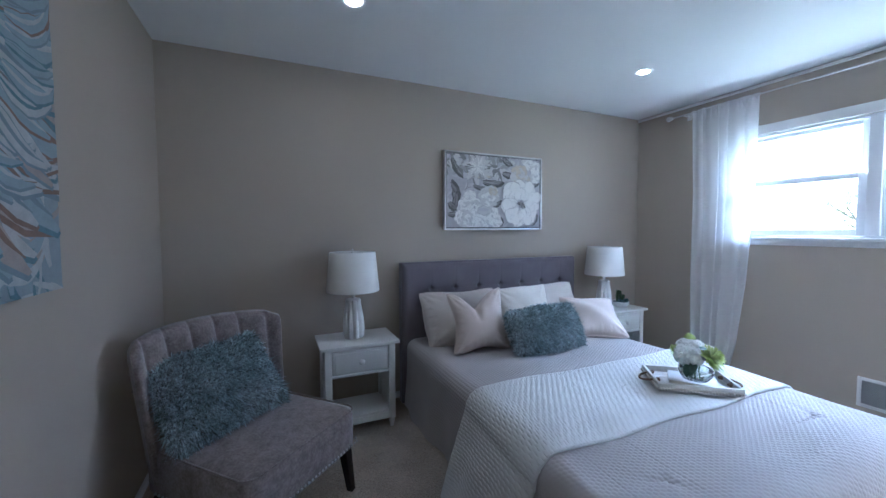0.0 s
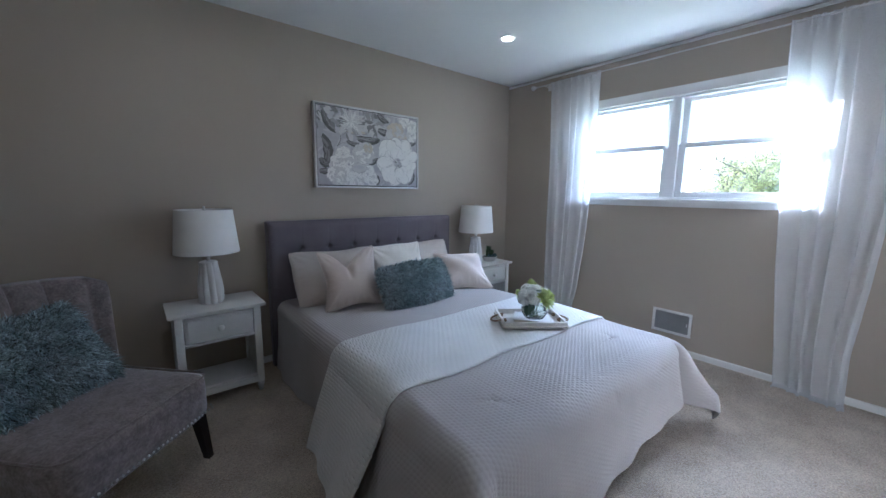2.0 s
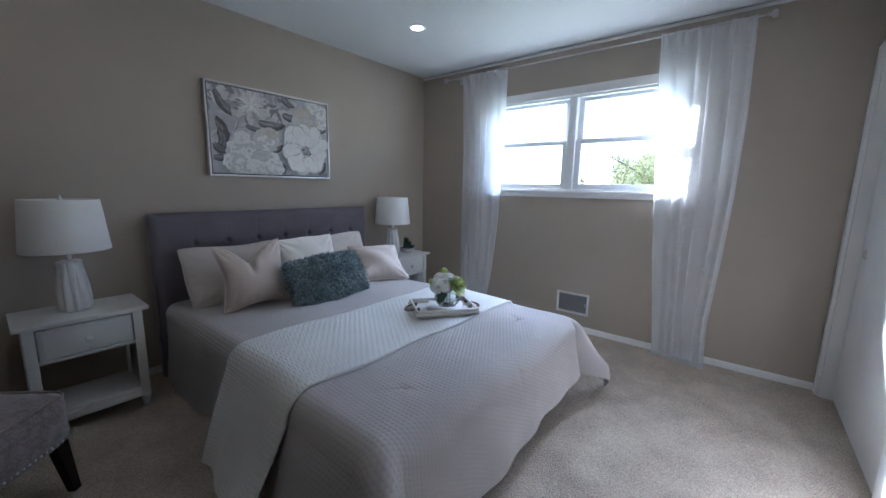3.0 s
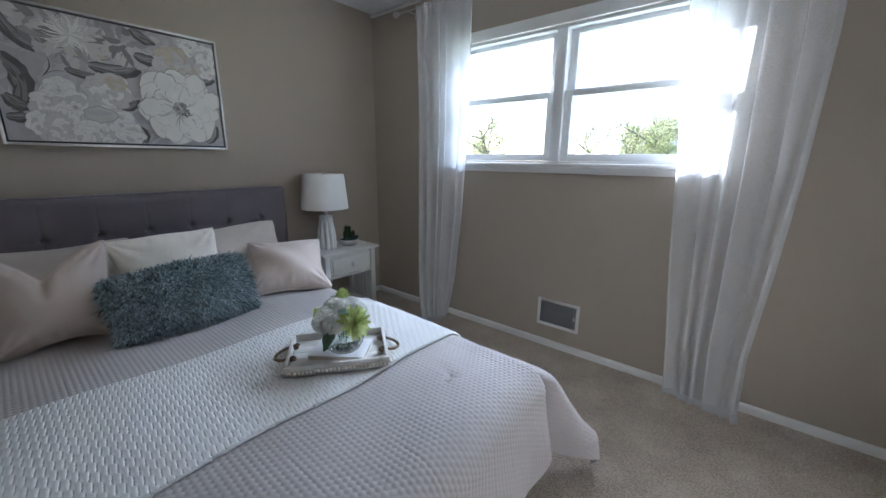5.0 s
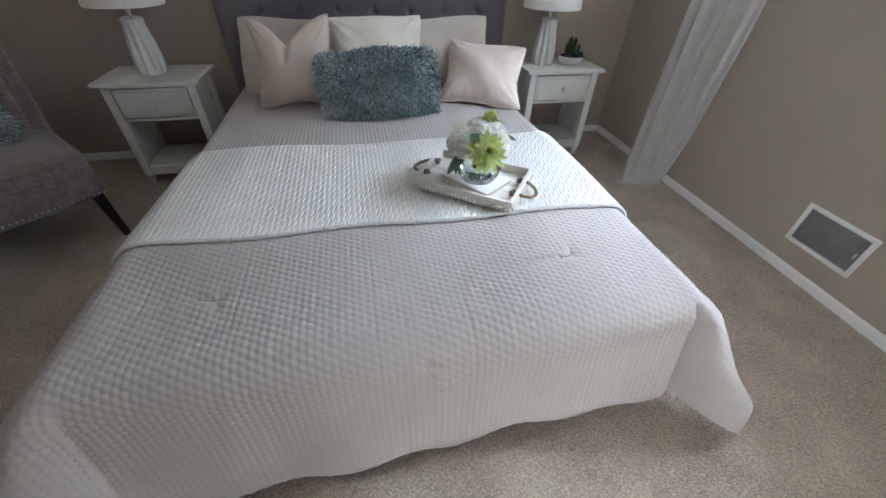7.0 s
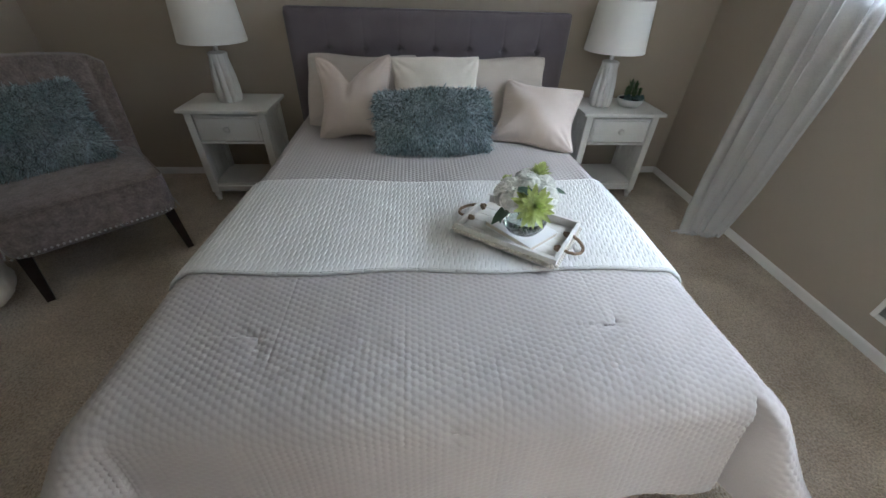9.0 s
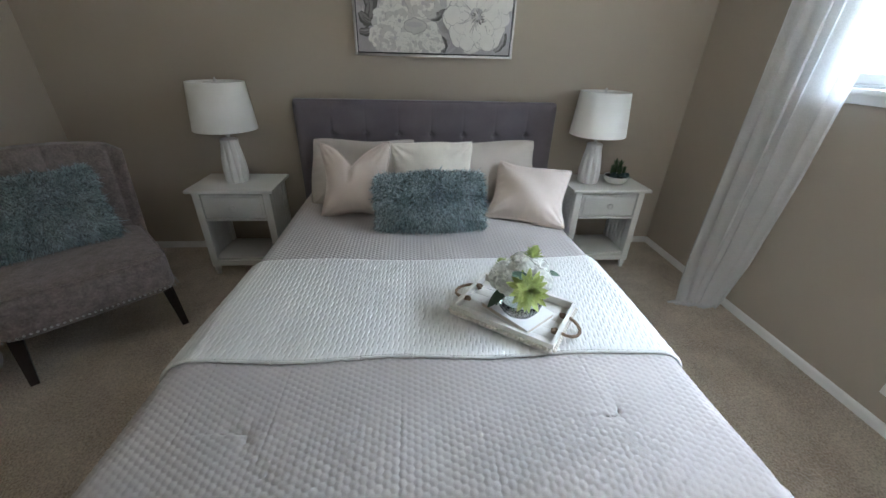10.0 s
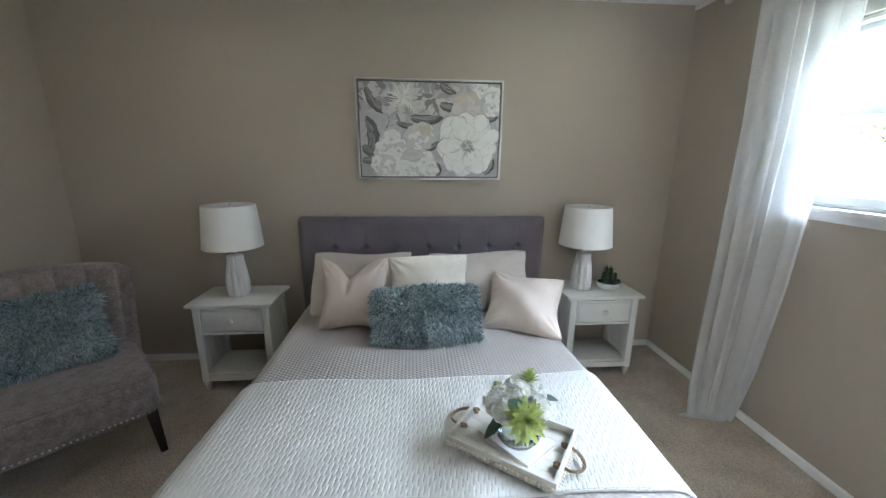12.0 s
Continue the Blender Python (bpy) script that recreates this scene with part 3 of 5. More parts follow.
def nightstand(x0, x1, label):
    y0, y1, zt = -0.438, -0.080, 0.592
    w, d = (x1 - x0) / 2, (y1 - y0) / 2
    ob = thing("nightstand", pose((x0 + x1) / 2, (y0 + y1) / 2, FZ), label, "nightstand", "pair of nightstands")
    part("top", boxes((-w, w, -d, d, zt - 0.020, zt), bevel=0.005), WHITEWOOD, ob)
    bw, bd, pw = w - 0.028, d - 0.025, 0.042
    for sx in (-1, 1):
        for sy in (-1, 1):
            lx0, lx1 = (bw - pw, bw) if sx > 0 else (-bw, -bw + pw)
            ly0, ly1 = (bd - pw, bd) if sy > 0 else (-bd, -bd + pw)
            leg = part("leg", boxes((lx0, lx1, ly0, ly1, 0.062, zt - 0.0205), bevel=0.003), WHITEWOOD, ob)
            bm = bmesh.new()
            cx, cy = (lx0 + lx1) / 2, (ly0 + ly1) / 2
            r = lathe(bm, [(0.011, 0.0), (0.014, 0.006), (0.016, 0.012), (0.012, 0.022), (0.020, 0.034), (0.0215, 0.044), (0.018, 0.054), (0.014, 0.058), (0.019, 0.0615)], 20, cx, cy)
            cap(bm, r[0]), cap(bm, r[-1])
            part("bun_foot", bm, WHITEWOOD, leg)
    iw = bw - pw
    part("drawer_rail", boxes((-iw, iw, -bd + 0.004, -bd + 0.03, 0.385, 0.40), bevel=0.002), WHITEWOOD, ob)
    part("top_rail", boxes((-iw, iw, -bd + 0.004, -bd + 0.03, zt - 0.032, zt - 0.0205)), WHITEWOOD, ob)
    part("shelf", boxes((-bw + 0.006, bw - 0.006, -bd + 0.012, bd - 0.006, 0.105, 0.122), bevel=0.002), WHITEWOOD, ob)
    part("lower_rail", boxes((-iw, iw, -bd + 0.003, -bd + 0.022, 0.066, 0.1045), bevel=0.002), WHITEWOOD, ob)
    part("drawer_box", boxes((-iw + 0.004, iw - 0.004, -bd + 0.03, bd - 0.02, 0.40, zt - 0.034)), WHITEWOOD, ob)
    dz0, dz1 = 0.403, zt - 0.035
    drawer = part("drawer_front", boxes((-iw + 0.005, iw - 0.005, -bd + 0.004, -bd + 0.022, dz0 + 0.001, dz1 - 0.001), bevel=0.004), WHITEWOOD, ob)
    part("raised_panel", boxes((-iw + 0.020, iw - 0.020, -bd - 0.005, -bd + 0.004, dz0 + 0.016, dz1 - 0.016), bevel=0.006), WHITEWOOD, drawer)
    bm = bmesh.new()
    rr = lathe(bm, [(0.008, 0.0), (0.007, 0.010), (0.017, 0.016), (0.019, 0.023), (0.015, 0.029), (0.006, 0.032)], 20)
    cap(bm, rr[-1])
    knob = part("knob", bm, WHITEWOOD, drawer, "round white knob")
    knob.matrix_basis = pose(0, -bd - 0.004, (dz0 + dz1) / 2, 90)
    # beadboard sides above the open shelf, and open slatted sides
    for sx in (-1, 1):
        xs = sx * (bw - 0.022)
        part("side_rail", boxes((xs - 0.008, xs + 0.008, -bd + pw, bd - pw, 0.066, 0.1045)), WHITEWOOD, ob)
        n = 5
        span = 2 * (bd - pw)
        for i in range(n):
            a = -bd + pw + span * i / n
            part("side_slat", boxes((xs - 0.006, xs + 0.006, a + 0.001, a + span / n - 0.001, 0.1055, zt - 0.0205), bevel=0.003), WHITEWOOD, ob)
    return ob


nightstand(-1.412, -0.905, "white painted nightstand with one drawer and open shelf")
nightstand(0.96, 1.480, "white painted nightstand with one drawer and open shelf")

# ---- lamps ----


def table_lamp(x, y, z, size=1.0):
    ob = thing("table_lamp", pose(x, y, z, 0, 0, 20) @ Matrix.Scale(size, 4), "white fluted ceramic table lamp with drum shade, off", "lamp", "pair of table lamps")
    bm = bmesh.new()

    def flutes(a, zz):
        return 1 + 0.19 * abs(math.sin(4.5 * a + 4.0 * zz)) ** 0.8 - 0.13 + 0.05 * math.sin(9 * a - 12 * zz)
    prof = [(0.056, 0.0), (0.063, 0.006), (0.065, 0.03), (0.064, 0.08), (0.060, 0.14), (0.053, 0.20), (0.049, 0.24), (0.050, 0.258), (0.042, 0.264), (0.025, 0.268)]
    fine = []
    for (r0, z0), (r1, z1) in zip(prof, prof[1:]):
        k = 4 if z1 - z0 > 0.03 else 1
        fine += [(r0 + (r1 - r0) * i / k, z0 + (z1 - z0) * i / k) for i in range(k)]
    fine.append(prof[-1])
    rr = lathe(bm, fine, 120, wave=flutes)
    cap(bm, rr[0]), cap(bm, rr[-1])
    part("base", bm, CERAMIC, ob, "pleated glossy white ceramic base")
    bm = bmesh.new()
    rr = lathe(bm, [(0.011, 0.266), (0.013, 0.288), (0.013, 0.305), (0.008, 0.31), (0.008, 0.35), (0.015, 0.352), (0.015, 0.40), (0.004, 0.405), (0.004, 0.578), (0.010, 0.580), (0.010, 0.586), (0.006, 0.590), (0.005, 0.60), (0.0, 0.602)], 16)
    part("stem", bm, NICKEL, ob, "brushed nickel stem and finial")
    bm = bmesh.new()
    prof = [(0.174, 0.318), (0.176, 0.320), (0.152, 0.578), (0.150, 0.580), (0.1485, 0.578), (0.1725, 0.320), (0.174, 0.318)]
    lathe(bm, prof, 56)
    part("shade", bm, SHADE, ob, "white linen drum shade")
    bm = bmesh.new()
    for k in range(3):
        a = 2 * math.pi * k / 3
        sweep(bm, [(0.006 * math.cos(a), 0.006 * math.sin(a), 0.574), (0.1492 * math.cos(a), 0.1492 * math.sin(a), 0.570)], 0.0018, 6)
    part("shade_spider", bm, NICKEL, ob)
    return ob


table_lamp(-1.172, -0.240, 0.610)
table_lamp(1.118, -0.255, 0.610, 0.98)

# ---- slipper chair ----
CHX, CHY, CHR = -1.516, -1.135, 43.0     # middle of the seat's front edge on the floor, and the turn


def superbox(cx, cy, cz, hx, hy, hz, n=28, p=5.0, puff=0.0):
    """A rounded upholstered block as an ellipsoid-like closed grid."""
    bm = bmesh.new()
    bmesh.ops.create_cube(bm, size=2.0)
    bmesh.ops.subdivide_edges(bm, edges=bm.edges[:], cuts=n, use_grid_fill=True)
    for v in bm.verts:
        c = v.co
        k = (abs(c.x) ** p + abs(c.y) ** p + abs(c.z) ** p) ** (-1.0 / p)
        q = Vector((c.x * k, c.y * k, c.z * k))
        q.z += puff * (1 - q.x ** 2) * (1 - q.y ** 2) * (1 if q.z > 0 else 0)
        v.co = (cx + q.x * hx, cy + q.y * hy, cz + q.z * hz)
    return bm


def slipper_chair():
    # local frame: x to the sitter's left along the front edge, y to the back
    ob = thing("slipper_chair", pose(CHX, CHY, FZ, 0, 0, CHR), "mushroom chenille slipper chair with channelled back and nailhead trim", "chair")
    W, D = 0.325, 0.62
    bm = superbox(0, D / 2, 0.327, W, D / 2 + 0.005, 0.105, 26, 9, puff=0.12)
    part("seat", bm, CHAIRCLOTH, ob)
    bm = bmesh.new()
    z, k = 0.426, 0.055
    ring = [(W - 0.010, D * 0.85, z)]
    for sx, order in ((1, range(7)), (-1, range(6, -1, -1))):
        ring += [(sx * (W - 0.010 - k + k * math.cos(q * math.pi / 12)), 0.004 + k - k * math.sin(q * math.pi / 12), z) for q in order]
    ring.append((-W + 0.010, D * 0.85, z))
    sweep(bm, ring, 0.0045, 8)
    part("seat_piping", bm, CHAIRCLOTH, ob)
    # back: curved, channelled, leaning
    nu, nv = 150, 40
    S, T = np.meshgrid(np.linspace(-1, 1, nu), np.linspace(0, 1, nv), indexing="ij")
    ztop = 0.888 - 0.02 * S ** 2 - 0.03 * np.clip(np.abs(S) - 0.85, 0, 1) / 0.15
    zz = 0.30 + (ztop - 0.30) * T
    half = W + 0.008 + 0.034 * T
    xx = S * half
    wrap = 0.15 * np.abs(S) ** 3.0 * (0.35 + 0.65 * T)
    yy = D - 0.055 + 0.155 * T - wrap
    ch = np.abs(np.sin(S * math.pi * 3.0 + math.pi / 2)) ** 0.55
    depth = 0.034 * np.clip(ch, 0, 1)
    roll = np.sqrt(np.clip(1 - np.clip((T - 0.9) / 0.1, 0, 1) ** 2, 0, 1))
    end = np.sqrt(np.clip(1 - np.clip((np.abs(S) - 0.9) / 0.1, 0, 1) ** 2, 0, 1))
    front = yy - (0.018 + depth * (0.35 + 0.65 * T)) * roll * end
    back = yy + 0.055 * roll * end
    zf = zz + 0.003 * ch * np.clip((T - 0.8) / 0.2, 0, 1)
    A = np.stack([xx, front, zf], -1)
    B = np.stack([xx, back, zz], -1)
    P = np.concatenate([A, B[:, ::-1]], 1)
    P = np.concatenate([P, P[:, :1]], 1)
    sheet("channelled_back", P, CHAIRCLOTH, ob, flip=True)
    # legs and nailheads
    for sx in (-1, 1):
        bm = bmesh.new()
        vs = box(bm, sx * (W - 0.05) - 0.024, sx * (W - 0.05) + 0.024, 0.03, 0.078, 0, 0.25, taper=0.62)
        for v in vs[:4]:
            v.co.x += sx * 0.02
            v.co.y -= 0.025
        part("front_leg", bm, DARKWOOD, ob, "tapered black wooden leg", smooth=False)
        bm = bmesh.new()
        vs = box(bm, sx * (W - 0.06) - 0.022, sx * (W - 0.06) + 0.022, D - 0.07, D - 0.025, 0, 0.25, taper=0.65)
        for v in vs[:4]:
            v.co.y += 0.06
        part("back_leg", bm, DARKWOOD, ob, "tapered black wooden leg", smooth=False)
    bm = bmesh.new()
    bmesh.ops.create_uvsphere(bm, u_segments=8, v_segments=5, radius=0.0055)
    me = mesh_of("nailhead", bm, NICKEL)
    n = 30
    for i in range(n):
        x = -W + 0.02 + (2 * W - 0.04) * i / (n - 1)
        s = new("nailhead", me)
        s.parent = ob
        s.matrix_basis = pose(x, -0.004, 0.257)
    for sx in (-1, 1):
        for i in range(22):
            s = new("nailhead", me)
            s.parent = ob
            s.matrix_basis = pose(sx * (W + 0.001), 0.02 + 0.5 * i / 21, 0.257)
    return ob


slipper_chair()
m, w, h = rest((-2.017, -1.075, 0.452), (-1.612, -0.703, 0.467), (-2.135, -0.842, 0.745), (-1.762, -0.552, 0.788))
shag_pillow("teal_shag_pillow", m, w, h, 0.16, "shaggy teal pillow leaning on the slipper chair's back", n=26000, seed=11, length=0.048)

# ---- curtains ----
sheer, st, sb = base("sheer_voile", 0.8)
sb.inputs["Base Color"].default_value = (0.93, 0.94, 0.95, 1)
n, l = st.nodes, st.links
tr = n.new("ShaderNodeBsdfTranslucent")
tr.inputs[0].default_value = (0.94, 0.95, 0.97, 1)
tp = n.new("ShaderNodeBsdfTransparent")
m1 = n.new("ShaderNodeMixShader")
m1.inputs[0].default_value = 0.50
m2 = n.new("ShaderNodeMixShader")
weave = n.new("ShaderNodeTexNoise")
weave.inputs["Scale"].default_value = 400.0
mr = n.new("ShaderNodeMapRange")
mr.inputs[1].default_value, mr.inputs[2].default_value, mr.inputs[3].default_value, mr.inputs[4].default_value = 0.35, 0.65, 0.52, 0.72
l.new(weave.outputs[0], mr.inputs[0])
l.new(sb.outputs[0], m1.inputs[1])
l.new(tr.outputs[0], m1.inputs[2])
l.new(mr.outputs[0], m2.inputs[0])
l.new(tp.outputs[0], m2.inputs[1])
l.new(m1.outputs[0], m2.inputs[2])
l.new(m2.outputs[0], n["Material Output"].inputs[0])

RODZ, RODX = 2.362, 1.745


def rod():
    ob = thing("curtain_rod", pose(RODX, -1.68, RODZ), "thin brushed nickel curtain rod with round finials", "curtain rod")
    bm = bmesh.new()
    sweep(bm, [(0, -1.24, 0), (0, 1.24, 0)], 0.0055, 12)
    part("pole", bm, NICKEL, ob)
    for s in (-1, 1):
        bm = bmesh.new()
        rr = lathe(bm, [(0.009, 0.0), (0.013, 0.004), (0.013, 0.010), (0.008, 0.014), (0.020, 0.026), (0.024, 0.038), (0.020, 0.050), (0.0, 0.056)], 20)
        f = part("finial", bm, NICKEL, ob)
        f.matrix_basis = pose(0, s * 1.24, 0, -90 * s)
        bm = bmesh.new()
        sweep(bm, [(0, s * 1.15, 0), (RX - RODX - 0.004, s * 1.15, 0)], 0.006, 8)
        lx = RX - RODX
        box(bm, lx - 0.005, lx, s * 1.15 - 0.02, s * 1.15 + 0.02, -0.03, 0.03, bevel=0.002)
        part("bracket", bm, NICKEL, ob)
    return ob


rod()


def curtain(keys, folds, seed, label, pool):
    """keys: rows of height, y at one edge, y at the other, fold depth, x at both edges. The cloth hangs in soft folds and spills on the floor."""
    nv, nu = 120, 170
    hs = np.array([k[0] for k in keys])[::-1]
    za = np.linspace(keys[0][0], 0.0, nv)
    e0 = np.interp(za, hs, np.array([k[1] for k in keys])[::-1])
    e1 = np.interp(za, hs, np.array([k[2] for k in keys])[::-1])
    x0 = np.interp(za, hs, np.array([k[4] for k in keys])[::-1])
    x1 = np.interp(za, hs, np.array([k[5] for k in keys])[::-1])
    dep = np.interp(za, hs, np.array([k[3] for k in keys])[::-1])
    rng = np.random.RandomState(seed)
    ph = rng.uniform(0, 6, 4)
    s = np.linspace(0, 1, nu)
    Sx, Z = np.meshgrid(s, za, indexing="ij")
    t = 1 - Z / keys[0][0]
    warp = Sx + 0.03 * np.sin(2 * math.pi * Sx * 2 + ph[0] + t * 1.5)
    f = np.sin(2 * math.pi * folds * warp + ph[1]) + 0.5 * np.sin(2 * math.pi * folds * 0.55 * warp + ph[2] + t * 1.2) + 0.22 * np.sin(2 * math.pi * folds * 2.3 * warp + ph[3] + 0.6 * t)
    y = e0[None] + (e1 - e0)[None] * Sx + 0.018 * np.cos(2 * math.pi * folds * warp + ph[1])
    x = x0[None] + (x1 - x0)[None] * Sx + dep[None] * f * 0.46
    gather = np.exp(-((Z - keys[0][0]) / 0.06) ** 2)
    x = x + gather * 0.010 * np.sin(2 * math.pi * 22 * Sx)
    x = np.minimum(x, RX - 0.022)
    P = np.stack([x, y, np.maximum(Z, FZ + 0.006)], -1)
    # the length left over lies on the carpet, drawn into the room
    k = 22
    tail = []
    for i in range(1, k + 1):
        d = pool * i / k
        row = P[:, -1].copy()
        row[:, 0] = row[:, 0] - d * (0.7 + 0.5 * s)
        row[:, 1] = row[:, 1] - d * (0.25 * (s - 0.5)) * np.sign(e1[0] - e0[0]) * -1
        row[:, 2] = FZ + 0.010 + 0.014 * np.abs(np.sin(i * 0.55 + 5 * s)) * (1 - i / k)
        tail.append(row)
    P = np.concatenate([P, np.stack(tail, 1)], 1)
    ob = sheet("curtain", P, sheer)
    return tagged(ob, label, "curtain", "sheer curtains")


curtain([(2.378, -0.600, -1.115, 0.016, 1.747, 1.747), (1.65, -0.635, -1.115, 0.028, 1.745, 1.745), (0.9, -0.655, -1.075, 0.032, 1.72, 1.75), (0.4, -0.71, -1.015, 0.030, 1.66, 1.76), (0.15, -0.79, -0.955, 0.026, 1.59, 1.77), (0.0, -0.860, -0.905, 0.022, 1.55, 1.78)], 5.2, 4, "sheer white voile curtain panel pooling on the carpet", 0.07)
curtain([(2.378, -2.335, -2.895, 0.016, 1.747, 1.747), (1.8, -2.36, -2.905, 0.026, 1.75, 1.745), (1.25, -2.407, -2.892, 0.034, 1.75, 1.745), (0.8, -2.438, -2.868, 0.036, 1.755, 1.745), (0.35, -2.48, -2.835, 0.036, 1.77, 1.745), (0.0, -2.505, -2.845, 0.030, 1.79, 1.75)], 5.6, 9, "sheer white voile curtain panel pooling on the carpet", 0.06)

# ---- paintings ----


def paint(name, c, k=0.82):
    return mottled(name, tuple(v * k for v in c), c, 0.7, 26, 180, 0.25, 0.0008, mixfine=0.35)


def petal(verts, faces, mats, c, ang, length, width, depth, mat, curl=0.0, n=7):
    """One brush-shaped petal in the canvas plane: a leaf outline, root at c."""
    pts = []
    for side in (1, -1):
        for i in range(n + 1):
            t = i / n if side > 0 else 1 - i / n
            wv = width * math.sin(math.pi * min(t * 0.86 + 0.10, 1.0)) ** 0.8 * (1 + 0.12 * math.sin(t * 17 + ang * 5))
            bend = curl * t * t
            a = ang + bend
            x = c[0] + math.cos(a) * length * t - math.sin(a) * wv * side
            z = c[1] + math.sin(a) * length * t + math.cos(a) * wv * side
            pts.append((x, depth, z))
    k = len(verts)
    verts.extend(pts)
    m = n + 1
    for i in range(n):
        faces.append((k + i, k + i + 1, k + 2 * m - 2 - i, k + 2 * m - 1 - i))
        mats.append(mat)


def painted(name, strokes, w, h, materials, parent, label=""):
    """strokes: (x, z, angle, length, width, curl, material) in canvas metres; later ones lie over earlier ones. Clipped to the canvas."""
    verts, faces, mats = [], [], []
    for i, (x, z, a, ln, wd, cu, mt) in enumerate(strokes):
        petal(verts, faces, mats, (x, z), a, ln, wd, -0.0004 - 0.0000045 * i, mt, cu)
    lim = [(min(max(v[0], -w / 2 + 0.001), w / 2 - 0.001), v[1], min(max(v[2], -h / 2 + 0.001), h / 2 - 0.001)) for v in verts]
    me = bpy.data.meshes.new(name)
    me.from_pydata(lim, [], faces)
    for m in materials:
        me.materials.append(m)
    me.polygons.foreach_set("material_index", mats)
    ob = new(name, me)
    ob.parent = parent
    if label:
        ob["label"] = label
    return ob


def flower_painting():
    w, h = 0.963, 0.638
    ob = thing("framed_painting", pose(0.081, 0, 1.657), "framed grey and white floral painting above the headboard", "painting")
    fw = 0.012
    part("frame", boxes((-w / 2, -w / 2 + fw, -0.045, -0.001, -h / 2, h / 2), (w / 2 - fw, w / 2, -0.045, -0.001, -h / 2, h / 2), (-w / 2 + fw, w / 2 - fw, -0.045, -0.001, h / 2 - fw, h / 2), (-w / 2 + fw, w / 2 - fw, -0.045, -0.001, -h / 2, -h / 2 + fw), bevel=0.0015), NICKEL, ob, "slim silver floater frame")
    part("backing", boxes((-w / 2 + fw, w / 2 - fw, -0.02, -0.004, -h / 2 + fw, h / 2 - fw)), DARK, ob, "black gap inside the frame")
    g = 0.008
    cw, chh = w - 2 * (fw + g), h - 2 * (fw + g)
    ground = paint("canvas_lilac_grey", (0.50, 0.475, 0.485))
    canvas = part("canvas", boxes((-cw / 2, cw / 2, -0.040, -0.021, -chh / 2, chh / 2), bevel=0.002), ground, ob)
    M = [paint("paint_white", (0.80, 0.775, 0.73), 0.92), paint("paint_mid_grey", (0.40, 0.375, 0.365)), paint("paint_pale_grey", (0.63, 0.60, 0.575), 0.88),
         paint("paint_dark_leaf", (0.155, 0.145, 0.138), 0.6), paint("paint_leaf_grey", (0.27, 0.255, 0.245)), paint("paint_sand", (0.62, 0.54, 0.43), 0.85), paint("paint_haze", (0.56, 0.53, 0.535), 0.9)]
    rng = np.random.RandomState(5)
    st = []

    def at(u, v):
        return (u - 0.5) * cw, (0.5 - v) * chh

    def wash(u, v, du, dv, count, tones, size=(0.04, 0.11)):
        """Loose translucent-looking strokes round a spot."""
        for _ in range(count):
            x, z = at(u + rng.normal(0, du), v + rng.normal(0, dv))
            st.append((x, z, rng.uniform(0, 6.28), rng.uniform(*size), rng.uniform(0.006, 0.022), rng.uniform(-0.6, 0.6), int(rng.choice(tones))))

    def big_leaf(u, v, a, ln, wd, tip=4):
        """A leaf in two halves, with a pale rib and streaks along it."""
        x, z = at(u, v)
        st.append((x, z, a, ln, wd, 0.25, 3))
        st.append((x, z, a + 0.08, ln * 0.92, wd * 0.55, 0.25, tip))
        for k in range(6):
            st.append((x, z, a + rng.uniform(-0.10, 0.14), ln * rng.uniform(0.55, 0.95), wd * 0.09, 0.25, int(rng.choice([3, 4, 1]))))

    def ruffled(u, v, r, rings, tones, squash=1.0, open_face=False):
        """A bloom of broad ragged petals: thin dark rims, soft radial folds, a shaded throat."""
        cx, cz = at(u, v)
        for k in range(rings):
            f = 1 - k / (rings + (1.2 if open_face else 0.3))
            n = int(6 + 5 * f)
            off = rng.uniform(0, 6)
            for i in range(n):
                a = off + 2 * math.pi * i / n + rng.uniform(-0.25, 0.25)
                ln = r * f * rng.uniform(0.62, 0.80)
                x, z = cx + math.cos(a) * r * f * 0.26, cz + math.sin(a) * r * f * 0.26 * squash
                wd = ln * rng.uniform(0.46, 0.62)
                cu = rng.uniform(-0.3, 0.3)
                st.append((x, z, a, ln * 1.025, wd * 1.035, cu, 1 if rng.uniform() < 0.55 else 2))
                st.append((x, z, a, ln, wd, cu, tones[0] if rng.uniform() < 0.72 else tones[1]))
                for q in range(4):
                    b = a + rng.uniform(-0.45, 0.45)
                    st.append((x, z, b, ln * rng.uniform(0.45, 0.9), ln * 0.018, cu, int(rng.choice([2, 2, tones[1], 1]))))

    wash(0.5, 0.5, 0.30, 0.30, 170, [6, 6, 2, 6], (0.06, 0.15))
    wash(0.12, 0.13, 0.07, 0.07, 50, [1, 2, 4, 6]), wash(0.50, 0.13, 0.07, 0.06, 50, [1, 2, 4, 2])
    for u, v, a, ln, wd in ((0.05, 0.06, -1.25, 0.19, 0.026), (0.57, 0.01, -0.75, 0.12, 0.026), (0.57, 0.22, -0.40, 0.12, 0.030), (0.36, 0.36, -0.25, 0.215, 0.036), (0.26, 0.42, -0.35, 0.15, 0.020),
                            (0.09, 0.70, 1.50, 0.21, 0.040), (0.05, 0.78, 1.05, 0.17, 0.036), (0.02, 0.66, -0.9, 0.10, 0.030), (0.01, 0.82, -0.15, 0.09, 0.024), (0.555, 0.99, 1.45, 0.09, 0.024), (0.84, 0.37, -0.15, 0.14, 0.022), (0.90, 0.97, 0.75, 0.12, 0.024), (0.47, 0.70, 0.30, 0.10, 0.022)):
        big_leaf(u, v, a, ln, wd, 4 if u < 0.6 else 1)
